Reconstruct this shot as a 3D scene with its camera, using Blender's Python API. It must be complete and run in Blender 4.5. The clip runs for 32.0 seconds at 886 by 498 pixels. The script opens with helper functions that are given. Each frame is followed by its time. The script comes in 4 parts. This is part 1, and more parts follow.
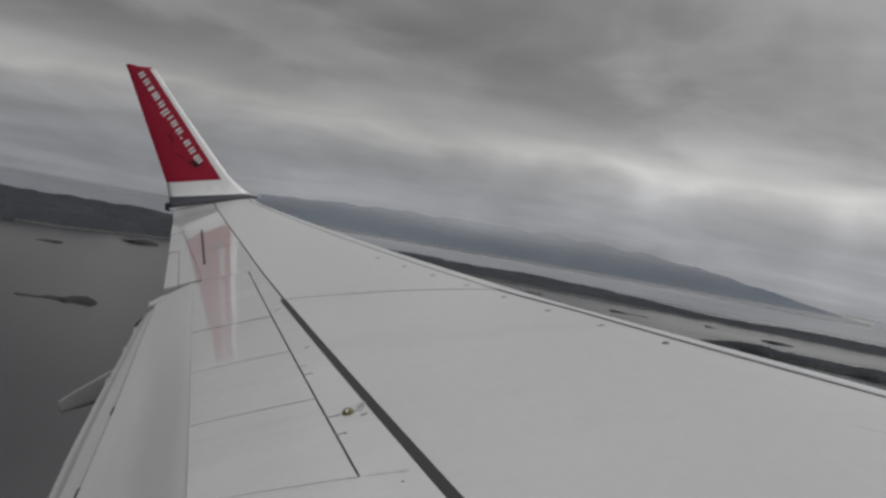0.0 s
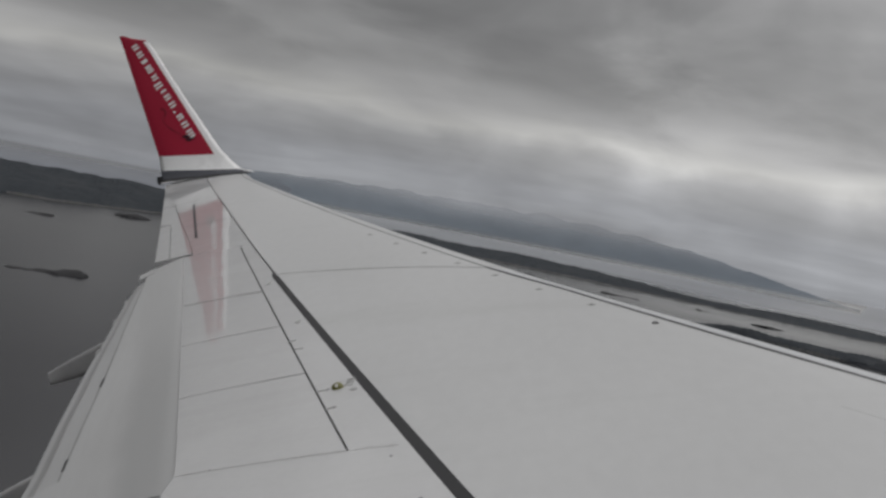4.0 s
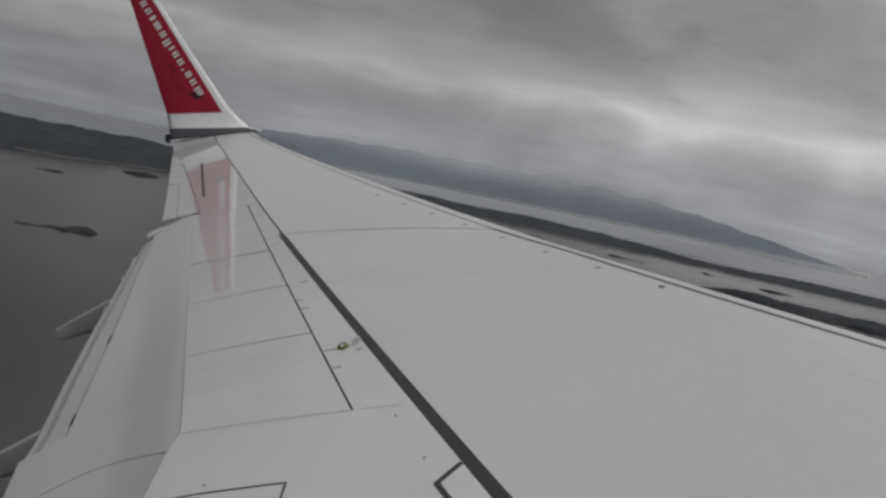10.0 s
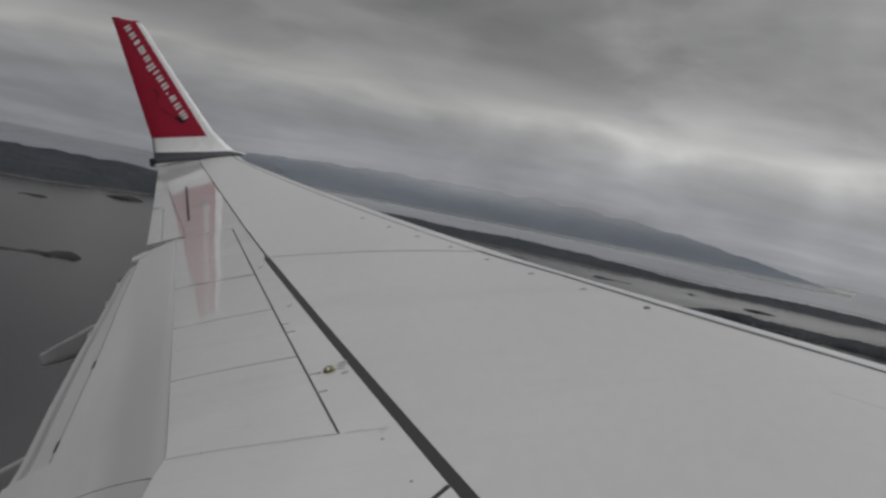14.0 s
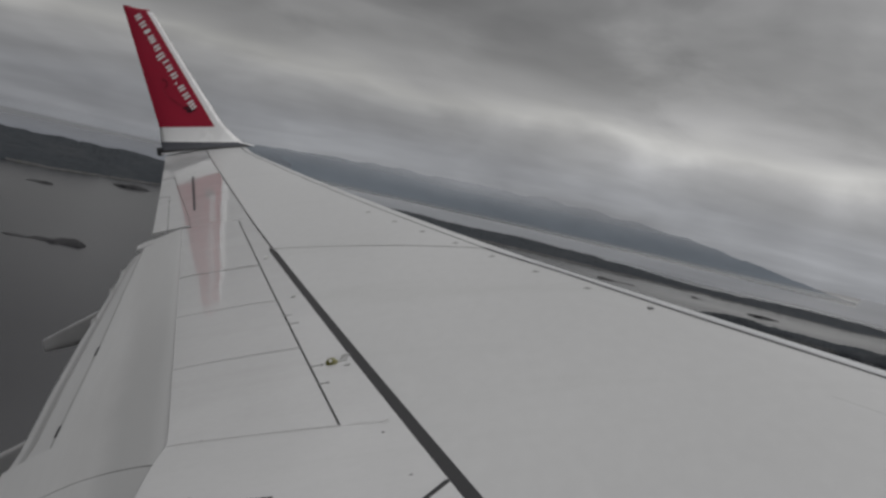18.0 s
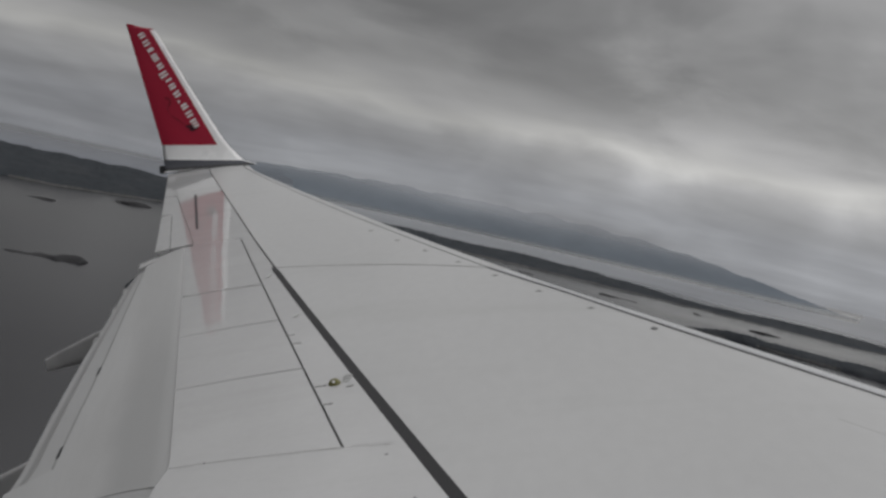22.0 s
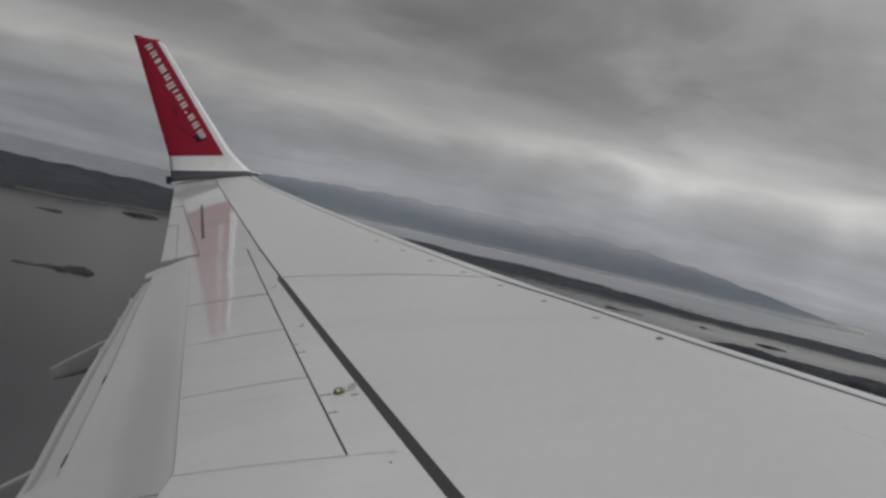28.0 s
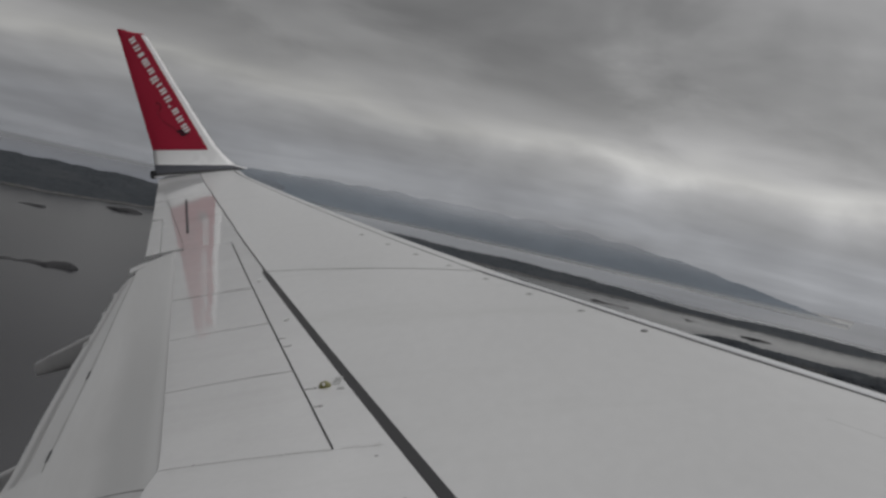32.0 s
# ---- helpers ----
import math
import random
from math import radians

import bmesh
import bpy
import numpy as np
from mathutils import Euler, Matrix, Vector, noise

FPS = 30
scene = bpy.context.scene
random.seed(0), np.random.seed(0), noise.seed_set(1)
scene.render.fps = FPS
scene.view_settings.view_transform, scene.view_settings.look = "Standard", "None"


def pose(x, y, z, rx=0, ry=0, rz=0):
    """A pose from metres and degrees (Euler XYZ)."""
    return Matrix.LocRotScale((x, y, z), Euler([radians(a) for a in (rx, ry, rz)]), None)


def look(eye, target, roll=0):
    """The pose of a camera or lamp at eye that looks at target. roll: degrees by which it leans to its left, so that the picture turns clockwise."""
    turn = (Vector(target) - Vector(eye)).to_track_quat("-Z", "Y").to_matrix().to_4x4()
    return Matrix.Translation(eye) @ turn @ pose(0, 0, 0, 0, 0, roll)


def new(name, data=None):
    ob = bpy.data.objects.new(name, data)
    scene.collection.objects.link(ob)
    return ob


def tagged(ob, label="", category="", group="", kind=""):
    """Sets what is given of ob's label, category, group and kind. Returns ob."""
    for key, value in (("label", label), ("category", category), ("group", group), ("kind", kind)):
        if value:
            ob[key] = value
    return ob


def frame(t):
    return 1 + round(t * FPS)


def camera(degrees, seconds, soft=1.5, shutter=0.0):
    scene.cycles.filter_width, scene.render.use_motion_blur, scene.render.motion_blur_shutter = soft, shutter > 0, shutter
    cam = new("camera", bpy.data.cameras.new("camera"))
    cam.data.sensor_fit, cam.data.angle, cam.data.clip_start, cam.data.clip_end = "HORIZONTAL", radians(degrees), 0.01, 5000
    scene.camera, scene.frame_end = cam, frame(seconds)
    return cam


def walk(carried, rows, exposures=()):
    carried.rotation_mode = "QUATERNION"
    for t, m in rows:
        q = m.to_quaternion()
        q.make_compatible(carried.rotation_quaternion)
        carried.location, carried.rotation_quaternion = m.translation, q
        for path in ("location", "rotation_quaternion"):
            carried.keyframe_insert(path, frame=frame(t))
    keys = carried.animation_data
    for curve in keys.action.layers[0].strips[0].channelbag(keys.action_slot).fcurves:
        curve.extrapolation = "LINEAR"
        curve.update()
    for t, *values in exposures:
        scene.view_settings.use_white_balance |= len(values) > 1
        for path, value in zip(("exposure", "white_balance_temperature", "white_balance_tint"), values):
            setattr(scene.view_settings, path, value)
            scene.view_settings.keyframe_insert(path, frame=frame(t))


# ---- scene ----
# The script builds an airliner's left wing as seen from a cabin window on climb-out,
# with the fjord, wooded islands and hills below. Aircraft axes: x outboard, y aft, z up.
ALTITUDE = 240.0
NOSE_UP = 18.0
AIRCRAFT = pose(0, 0, ALTITUDE, -NOSE_UP, 0, 0)


def seat(t, yaw, pitch, roll, x, y, z):
    """Row of the path: yaw aft of abeam, pitch and lean in the aircraft's own axes."""
    a, b = radians(yaw), radians(pitch)
    fwd = Vector((math.cos(a) * math.cos(b), math.sin(a) * math.cos(b), math.sin(b)))
    return t, AIRCRAFT @ look((x, y, z), Vector((x, y, z)) + fwd, roll)


cam = camera(46.334, 32.0, soft=2.8)
SEAT_ROWS = (
    (0.0, 4.50, -1.72, -7.98, 1.569, 3.979, 1.523),
    (0.5, 4.67, -2.24, -6.93, 1.560, 3.982, 1.517),
    (1.0, 4.94, -3.70, -6.63, 1.577, 3.983, 1.525),
    (1.5, 5.07, -4.58, -7.54, 1.576, 3.975, 1.528),
    (2.0, 5.20, -4.54, -7.44, 1.578, 3.972, 1.517),
    (2.5, 4.90, -4.11, -7.34, 1.575, 3.970, 1.518),
    (3.0, 4.42, -3.43, -7.19, 1.572, 3.977, 1.513),
    (3.5, 4.30, -3.01, -7.20, 1.568, 3.976, 1.508),
    (5.5, 4.07, -2.82, -6.87, 1.573, 3.978, 1.510),
    (6.0, 4.27, -2.89, -7.55, 1.566, 3.974, 1.502),
    (6.5, 4.68, -3.52, -7.34, 1.570, 3.972, 1.514),
    (7.0, 4.68, -3.72, -7.48, 1.583, 3.973, 1.519),
    (7.5, 4.69, -3.36, -7.67, 1.576, 3.973, 1.522),
    (8.0, 4.33, -2.45, -6.33, 1.569, 3.982, 1.527),
    (8.5, 4.29, -2.70, -6.07, 1.571, 3.980, 1.525),
    (9.0, 4.47, -4.10, -6.32, 1.574, 3.978, 1.527),
    (9.5, 4.68, -4.74, -6.39, 1.585, 3.979, 1.516),
    (10.0, 4.93, -5.00, -6.46, 1.573, 3.969, 1.510),
    (10.5, 4.36, -3.70, -6.27, 1.573, 3.975, 1.505),
    (11.0, 4.05, -2.69, -6.15, 1.566, 3.980, 1.515),
    (11.5, 4.19, -3.07, -6.48, 1.562, 3.977, 1.514),
    (12.0, 4.27, -3.55, -6.84, 1.570, 3.971, 1.517),
    (12.5, 4.24, -3.71, -6.77, 1.579, 3.976, 1.527),
    (13.0, 3.99, -3.84, -6.52, 1.571, 3.972, 1.512),
    (13.5, 3.95, -4.14, -6.81, 1.571, 3.972, 1.521),
    (14.0, 3.98, -3.87, -6.76, 1.567, 3.970, 1.512),
    (14.5, 3.95, -3.73, -6.66, 1.570, 3.973, 1.506),
    (16.5, 4.37, -4.23, -6.49, 1.567, 3.973, 1.520),
    (17.0, 4.36, -4.64, -7.15, 1.575, 3.974, 1.516),
    (17.5, 4.72, -4.39, -5.83, 1.578, 3.979, 1.522),
    (18.0, 4.24, -4.01, -5.32, 1.564, 3.975, 1.503),
    (18.5, 4.38, -4.20, -5.82, 1.569, 3.978, 1.501),
    (19.0, 4.65, -5.02, -5.39, 1.570, 3.975, 1.517),
    (19.5, 4.76, -5.35, -5.22, 1.574, 3.970, 1.521),
    (20.0, 4.98, -5.21, -5.06, 1.577, 3.975, 1.502),
    (20.5, 5.07, -4.65, -5.23, 1.569, 3.972, 1.513),
    (21.0, 4.89, -3.49, -5.29, 1.568, 3.979, 1.523),
    (21.5, 4.70, -3.05, -5.02, 1.567, 3.981, 1.528),
    (22.0, 4.25, -3.09, -5.34, 1.573, 3.982, 1.523),
    (22.5, 4.39, -2.89, -5.79, 1.571, 3.978, 1.527),
    (23.0, 4.62, -2.60, -5.51, 1.570, 3.981, 1.522),
    (23.5, 4.73, -2.66, -5.65, 1.566, 3.978, 1.530),
    (24.0, 4.63, -2.83, -5.47, 1.566, 3.976, 1.511),
    (24.5, 4.60, -3.10, -5.56, 1.568, 3.978, 1.511),
    (25.0, 4.68, -2.91, -5.61, 1.567, 3.977, 1.507),
    (25.5, 4.73, -2.61, -5.58, 1.571, 3.979, 1.504),
    (27.5, 4.51, -2.36, -5.19, 1.568, 3.981, 1.499),
    (28.0, 4.51, -2.38, -5.18, 1.567, 3.980, 1.505),
    (28.5, 4.50, -2.55, -5.40, 1.567, 3.974, 1.508),
    (29.0, 4.20, -3.85, -5.69, 1.563, 3.976, 1.497),
    (29.5, 4.22, -5.12, -5.72, 1.570, 3.968, 1.497),
    (30.0, 4.25, -4.90, -5.83, 1.567, 3.969, 1.499),
    (30.5, 4.20, -4.38, -5.30, 1.569, 3.975, 1.511),
    (31.0, 4.38, -4.42, -5.64, 1.576, 3.972, 1.496),
    (31.5, 4.22, -3.87, -5.53, 1.574, 3.977, 1.497),
    (32.0, 3.76, -2.79, -5.36, 1.568, 3.976, 1.502),
)
EXPOSURES = ((0.0, 0.03), (6.0, 0.04), (9.0, -0.04), (13.0, -0.10), (17.0, -0.09), (20.0, -0.20), (21.5, -0.08), (23.0, -0.08), (28.0, -0.03), (32.0, -0.10))
walk(cam, [seat(*r) for r in SEAT_ROWS], [(t, stops, 6505, 10.7) for t, stops in EXPOSURES])

# ---- daylight: a closed overcast, a veil of cloud streaks over the hills ----
SUN_EL, SUN_AZ = 48.0, 150.0
world = bpy.data.worlds.new("overcast_sky")
scene.world = world
world.use_nodes = True
wt = world.node_tree
wt.nodes.clear()


def wn(kind, **kw):
    n = wt.nodes.new(kind)
    for k, v in kw.items():
        if k == "blend":
            n.blend_type = v
        elif k == "op":
            n.operation = v
        elif k == "data":
            n.data_type = v
    return n


def wlink(a, b):
    wt.links.new(a, b)


def wmath(op, a, b=None, clamp=False):
    n = wn("ShaderNodeMath", op=op)
    n.use_clamp = clamp
    for i, v in enumerate((a, b)):
        if v is None:
            continue
        if isinstance(v, (int, float)):
            n.inputs[i].default_value = v
        else:
            wlink(v, n.inputs[i])
    return n.outputs[0]


def wramp(fac, stops):
    n = wn("ShaderNodeValToRGB")
    els = n.color_ramp.elements
    while len(els) < len(stops):
        els.new(0.5)
    for e, (pos, c) in zip(els, stops):
        e.position = pos
        e.color = (c, c, c, 1) if isinstance(c, (int, float)) else (*c, 1)
    wlink(fac, n.inputs[0])
    return n.outputs[0]


wcoord = wn("ShaderNodeTexCoord")
wsep = wn("ShaderNodeSeparateXYZ")
wlink(wcoord.outputs["Generated"], wsep.inputs[0])
wz = wmath("MAXIMUM", wmath("ADD", wsep.outputs[2], 0.06), 0.0)
# cloud deck: the direction cast on a flat sheet overhead, so that the clouds flatten towards the horizon
wden = wmath("ADD", wz, 0.10)
wdeck = wn("ShaderNodeCombineXYZ")
wlink(wmath("DIVIDE", wsep.outputs[0], wden), wdeck.inputs[0])
wlink(wmath("DIVIDE", wsep.outputs[1], wden), wdeck.inputs[1])


def wnoise(vec, scale, detail, rough, dist, offset=(0, 0, 0), stretch=(1, 1, 1)):
    m = wn("ShaderNodeMapping")
    m.inputs["Location"].default_value = offset
    m.inputs["Scale"].default_value = stretch
    wlink(vec, m.inputs[0])
    n = wn("ShaderNodeTexNoise")
    n.inputs["Scale"].default_value = scale
    n.inputs["Detail"].default_value = detail
    n.inputs["Roughness"].default_value = rough
    n.inputs["Distortion"].default_value = dist
    wlink(m.outputs[0], n.inputs["Vector"])
    return n.outputs[0]


WGEN = wcoord.outputs["Generated"]
cloud_big = wnoise(wdeck.outputs[0], 0.55, 4, 0.48, 0.4, (3.1, 1.7, 0), (1.0, 0.8, 1))
cloud_fine = wnoise(wdeck.outputs[0], 2.2, 4, 0.5, 0.5, (0.4, 5.2, 0), (1.0, 0.8, 1))
# swells of the layer in the open direction, longer along the horizon than up
swell = wnoise(WGEN, 3.2, 3, 0.5, 0.5, (1.3, 0.2, 0.4), (1.0, 1.0, 2.6))
wisp = wnoise(WGEN, 7.5, 4, 0.46, 0.5, (0.3, 2.2, 0.1), (1.0, 1.0, 1.5))
cloud_mix = wmath("ADD", wmath("MULTIPLY", cloud_big, 0.40), wmath("ADD", wmath("MULTIPLY", swell, 0.26), wmath("ADD", wmath("MULTIPLY", wisp, 0.24), wmath("MULTIPLY", cloud_fine, 0.10))))
cloud_tone = wramp(cloud_mix, ((0.39, 0.76), (0.46, 0.91), (0.52, 1.06), (0.61, 1.32)))
# height in the sky sets the mean brightness; the swells bend the layers
bend = wmath("ADD", wmath("MULTIPLY", wmath("SUBTRACT", swell, 0.5), 0.13), wmath("MULTIPLY", wmath("SUBTRACT", wisp, 0.5), 0.045))
low = wmath("SUBTRACT", 1.0, wmath("MULTIPLY", wz, 1.0), True)
layer = wramp(wmath("MAXIMUM", wmath("ADD", wz, wmath("MULTIPLY", bend, low)), 0.0), ((0.0, 0.30), (0.07, 0.305), (0.098, 0.335), (0.118, (0.43, 0.43, 0.42)), (0.136, 0.32), (0.16, 0.24), (0.19, 0.212), (0.24, 0.235), (0.30, 0.28), (0.42, 0.38), (0.70, 0.86), (1.0, 1.08)))
tint = wramp(wz, ((0.0, (0.945, 0.982, 1.045)), (0.06, (0.955, 0.985, 1.04)), (0.11, (1.0, 1.0, 1.0)), (1.0, (1.0, 1.0, 1.0))))
# the cover is thinner on the sun's side
sunward = wmath("ADD", wmath("MULTIPLY", wsep.outputs[0], 0.5), wmath("MULTIPLY", wsep.outputs[1], -0.866))
glow = wmath("ADD", 0.81, wmath("MULTIPLY", wmath("MAXIMUM", sunward, -0.2), 0.35))
# a ragged break in the deck ahead of the wing, where the layer above shines through
bearing = wmath("MULTIPLY", wmath("ARCTAN2", wsep.outputs[1], wsep.outputs[0]), 57.2958)
ragged = wmath("MULTIPLY", wmath("SUBTRACT", wnoise(WGEN, 8.0, 6, 0.62, 0.6, (4.1, 0.7, 2.2), (1.0, 1.0, 2.6)), 0.5), 20.0)


def wstep(val, a, b):
    n = wn("ShaderNodeMapRange")
    n.interpolation_type = "SMOOTHSTEP"
    for i, v in enumerate((a, b, 0.0, 1.0)):
        n.inputs[1 + i].default_value = v
    wlink(val, n.inputs[0])
    return n.outputs[0]


rise = wmath("MULTIPLY", wmath("ARCSINE", wsep.outputs[2]), 57.2958)
edge_side = wstep(wmath("ADD", bearing, ragged), -2.0, -12.0)
edge_top = wstep(wmath("ADD", rise, wmath("ADD", wmath("MULTIPLY", ragged, 0.45), wmath("MULTIPLY", bearing, -0.16))), 10.5, 5.5)
edge_foot = wstep(rise, -0.6, 3.4)
breach = wmath("MULTIPLY", wmath("MULTIPLY", edge_side, edge_top), edge_foot)
# darker masses under the deck, with soft ragged edges
mass = wstep(wnoise(wdeck.outputs[0], 0.95, 5, 0.5, 0.35, (7.3, 2.6, 0), (1.0, 1.25, 1)), 0.40, 0.60)
overhead = wstep(rise, 2.5, 7.0)
shade = wmath("ADD", 1.0, wmath("MULTIPLY", overhead, wmath("SUBTRACT", wmath("MULTIPLY", mass, 0.30), 0.15)))
toned = wmath("MULTIPLY", wmath("MULTIPLY", wmath("MULTIPLY", cloud_tone, shade), glow), wmath("ADD", 1.0, wmath("MULTIPLY", breach, 0.24)))
wmul = wn("ShaderNodeMix", data="RGBA", blend="MULTIPLY")
wmul.inputs[0].default_value = 1.0
wlink(layer, wmul.inputs[6])
wlink(toned, wmul.inputs[7])
wmul2 = wn("ShaderNodeMix", data="RGBA", blend="MULTIPLY")
wmul2.inputs[0].default_value = 1.0
wlink(wmul.outputs[2], wmul2.inputs[6])
wlink(tint, wmul2.inputs[7])
wsky = wn("ShaderNodeTexSky")
wsky.sky_type = "NISHITA"
wsky.sun_disc = False
wsky.sun_elevation, wsky.sun_rotation = radians(SUN_EL), radians(SUN_AZ)
bg_sky = wn("ShaderNodeBackground")
bg_sky.inputs[1].default_value = 0.05
wlink(wsky.outputs[0], bg_sky.inputs[0])
bg_cloud = wn("ShaderNodeBackground")
bg_cloud.inputs[1].default_value = 1.0
wlink(wmul2.outputs[2], bg_cloud.inputs[0])
wmixs = wn("ShaderNodeMixShader")
wmixs.inputs[0].default_value = 0.97
wlink(bg_sky.outputs[0], wmixs.inputs[1])
wlink(bg_cloud.outputs[0], wmixs.inputs[2])
wout = wn("ShaderNodeOutputWorld")
wlink(wmixs.outputs[0], wout.inputs[0])

sun = new("sun", bpy.data.lights.new("sun", "SUN"))
sun.data.energy, sun.data.angle, sun.data.color = 0.6, radians(40), (1.0, 0.98, 0.95)
sun_from = Vector((math.sin(radians(SUN_AZ)) * math.cos(radians(SUN_EL)), math.cos(radians(SUN_AZ)) * math.cos(radians(SUN_EL)), math.sin(radians(SUN_EL))))
sun.matrix_world = look(sun_from * 100 + Vector((0, 0, ALTITUDE)), (0, 0, ALTITUDE))


# ---- materials ----
def material(name, base, rough=0.5, metal=0.0, vary=0.06, grain=(2.0, 30.0), stretch=(1, 1, 1), bump=0.0, bump_scale=40.0,
             coat=0.0, coat_rough=0.05, spec=0.5, ior=1.5, rough_vary=0.05, second=None, second_scale=0.3, second_at=(0.5, 0.65), stain=None, stain_scale=1.0, stain_at=(0.6, 0.75), stain_stretch=(1, 1, 1), turn=0.0, bump_detail=5.0):
    """Procedural paint, rock or leaf: two scales of tone, optional second colour, stains and relief."""
    m = bpy.data.materials.new(name)
    m.use_nodes = True
    nt = m.node_tree
    b = nt.nodes["Principled BSDF"]
    tc = nt.nodes.new("ShaderNodeTexCoord")

    def noise_at(scale, detail=4.0, st=stretch):
        mp = nt.nodes.new("ShaderNodeMapping")
        mp.vector_type = "TEXTURE"
        mp.inputs["Rotation"].default_value = (0, 0, radians(turn))
        mp.inputs["Scale"].default_value = tuple(1 / s for s in st)
        nt.links.new(tc.outputs["Object"], mp.inputs[0])
        n = nt.nodes.new("ShaderNodeTexNoise")
        n.inputs["Scale"].default_value = scale
        n.inputs["Detail"].default_value = detail
        nt.links.new(mp.outputs[0], n.inputs["Vector"])
        return n.outputs[0]

    def span(val, a, c, lo, hi):
        r = nt.nodes.new("ShaderNodeMapRange")
        for i, v in enumerate((a, c, lo, hi)):
            r.inputs[1 + i].default_value = v
        nt.links.new(val, r.inputs[0])
        return r.outputs[0]

    def mix(fac, a, c, blend="MIX"):
        n = nt.nodes.new("ShaderNodeMix")
        n.data_type, n.blend_type = "RGBA", blend
        for i, v in ((0, fac), (6, a), (7, c)):
            if isinstance(v, tuple):
                n.inputs[i].default_value = (*v, 1)
            elif isinstance(v, float):
                n.inputs[i].default_value = v
            else:
                nt.links.new(v, n.inputs[i])
        return n.outputs[2]

    big, small = noise_at(grain[0]), noise_at(grain[1])
    col = base
    if second:
        col = mix(span(noise_at(second_scale, 5.0), *second_at, 0, 1), base, second)
    if stain:
        col = mix(span(noise_at(stain_scale, 6.0, stain_stretch), *stain_at, 0, 0.8), col, stain)
    tone = nt.nodes.new("ShaderNodeMath")
    tone.operation = "ADD"
    nt.links.new(span(big, 0.3, 0.7, 1 - vary, 1 + vary), tone.inputs[0])
    nt.links.new(span(small, 0.3, 0.7, -vary * 0.5, vary * 0.5), tone.inputs[1])
    comb = nt.nodes.new("ShaderNodeCombineColor")
    for i in range(3):
        nt.links.new(tone.outputs[0], comb.inputs[i])
    nt.links.new(mix(1.0, col, comb.outputs[0], "MULTIPLY"), b.inputs["Base Color"])
    nt.links.new(span(big, 0.3, 0.7, max(rough - rough_vary, 0.02), rough + rough_vary), b.inputs["Roughness"])
    b.inputs["Metallic"].default_value = metal
    b.inputs["Specular IOR Level"].default_value = spec
    b.inputs["IOR"].default_value = ior
    b.inputs["Coat Weight"].default_value = coat
    b.inputs["Coat Roughness"].default_value = coat_rough
    if bump:
        bn = nt.nodes.new("ShaderNodeBump")
        bn.inputs["Strength"].default_value = 1.0
        bn.inputs["Distance"].default_value = bump
        nt.links.new(noise_at(bump_scale, bump_detail), bn.inputs["Height"])
        nt.links.new(bn.outputs[0], b.inputs["Normal"])
    return m


M_SKIN = material("grey_wing_enamel", (0.458, 0.461, 0.462), 0.40, vary=0.045, grain=(0.7, 14.0), rough_vary=0.09, stretch=(0.5, 1, 1), bump=0.0012, bump_scale=2.2,
                  stain=(0.40, 0.405, 0.40), stain_scale=1.2, stain_at=(0.55, 0.78), stain_stretch=(1.6, 0.25, 1))
M_AFT = material("glossy_white_enamel", (0.484, 0.485, 0.487), 0.035, vary=0.03, grain=(1.1, 20.0), rough_vary=0.015, coat=0.10, coat_rough=0.02, bump=0.0046, bump_scale=1.9, bump_detail=1.0, spec=0.38,
                 stain=(0.452, 0.453, 0.452), stain_scale=1.5, stain_at=(0.55, 0.8), stain_stretch=(2.5, 0.3, 1))
M_FLAP = material("weathered_flap_paint", (0.445, 0.447, 0.447), 0.38, vary=0.04, grain=(1.6, 18.0), stretch=(0.10, 1.6, 1), bump=0.0008, bump_scale=1.4,
                  stain=(0.39, 0.39, 0.388), stain_scale=1.8, stain_at=(0.50, 0.74), stain_stretch=(0.10, 1.5, 1), turn=16.5)
M_FLAPSHADE = material("shaded_flap_paint", (0.325, 0.326, 0.326), 0.4, vary=0.05, grain=(1.6, 18.0), stretch=(0.14, 1.6, 1), bump=0.0008, bump_scale=1.4,
                      stain=(0.28, 0.28, 0.276), stain_scale=2.4, stain_at=(0.48, 0.74), stain_stretch=(0.25, 1.4, 1), turn=16.5)


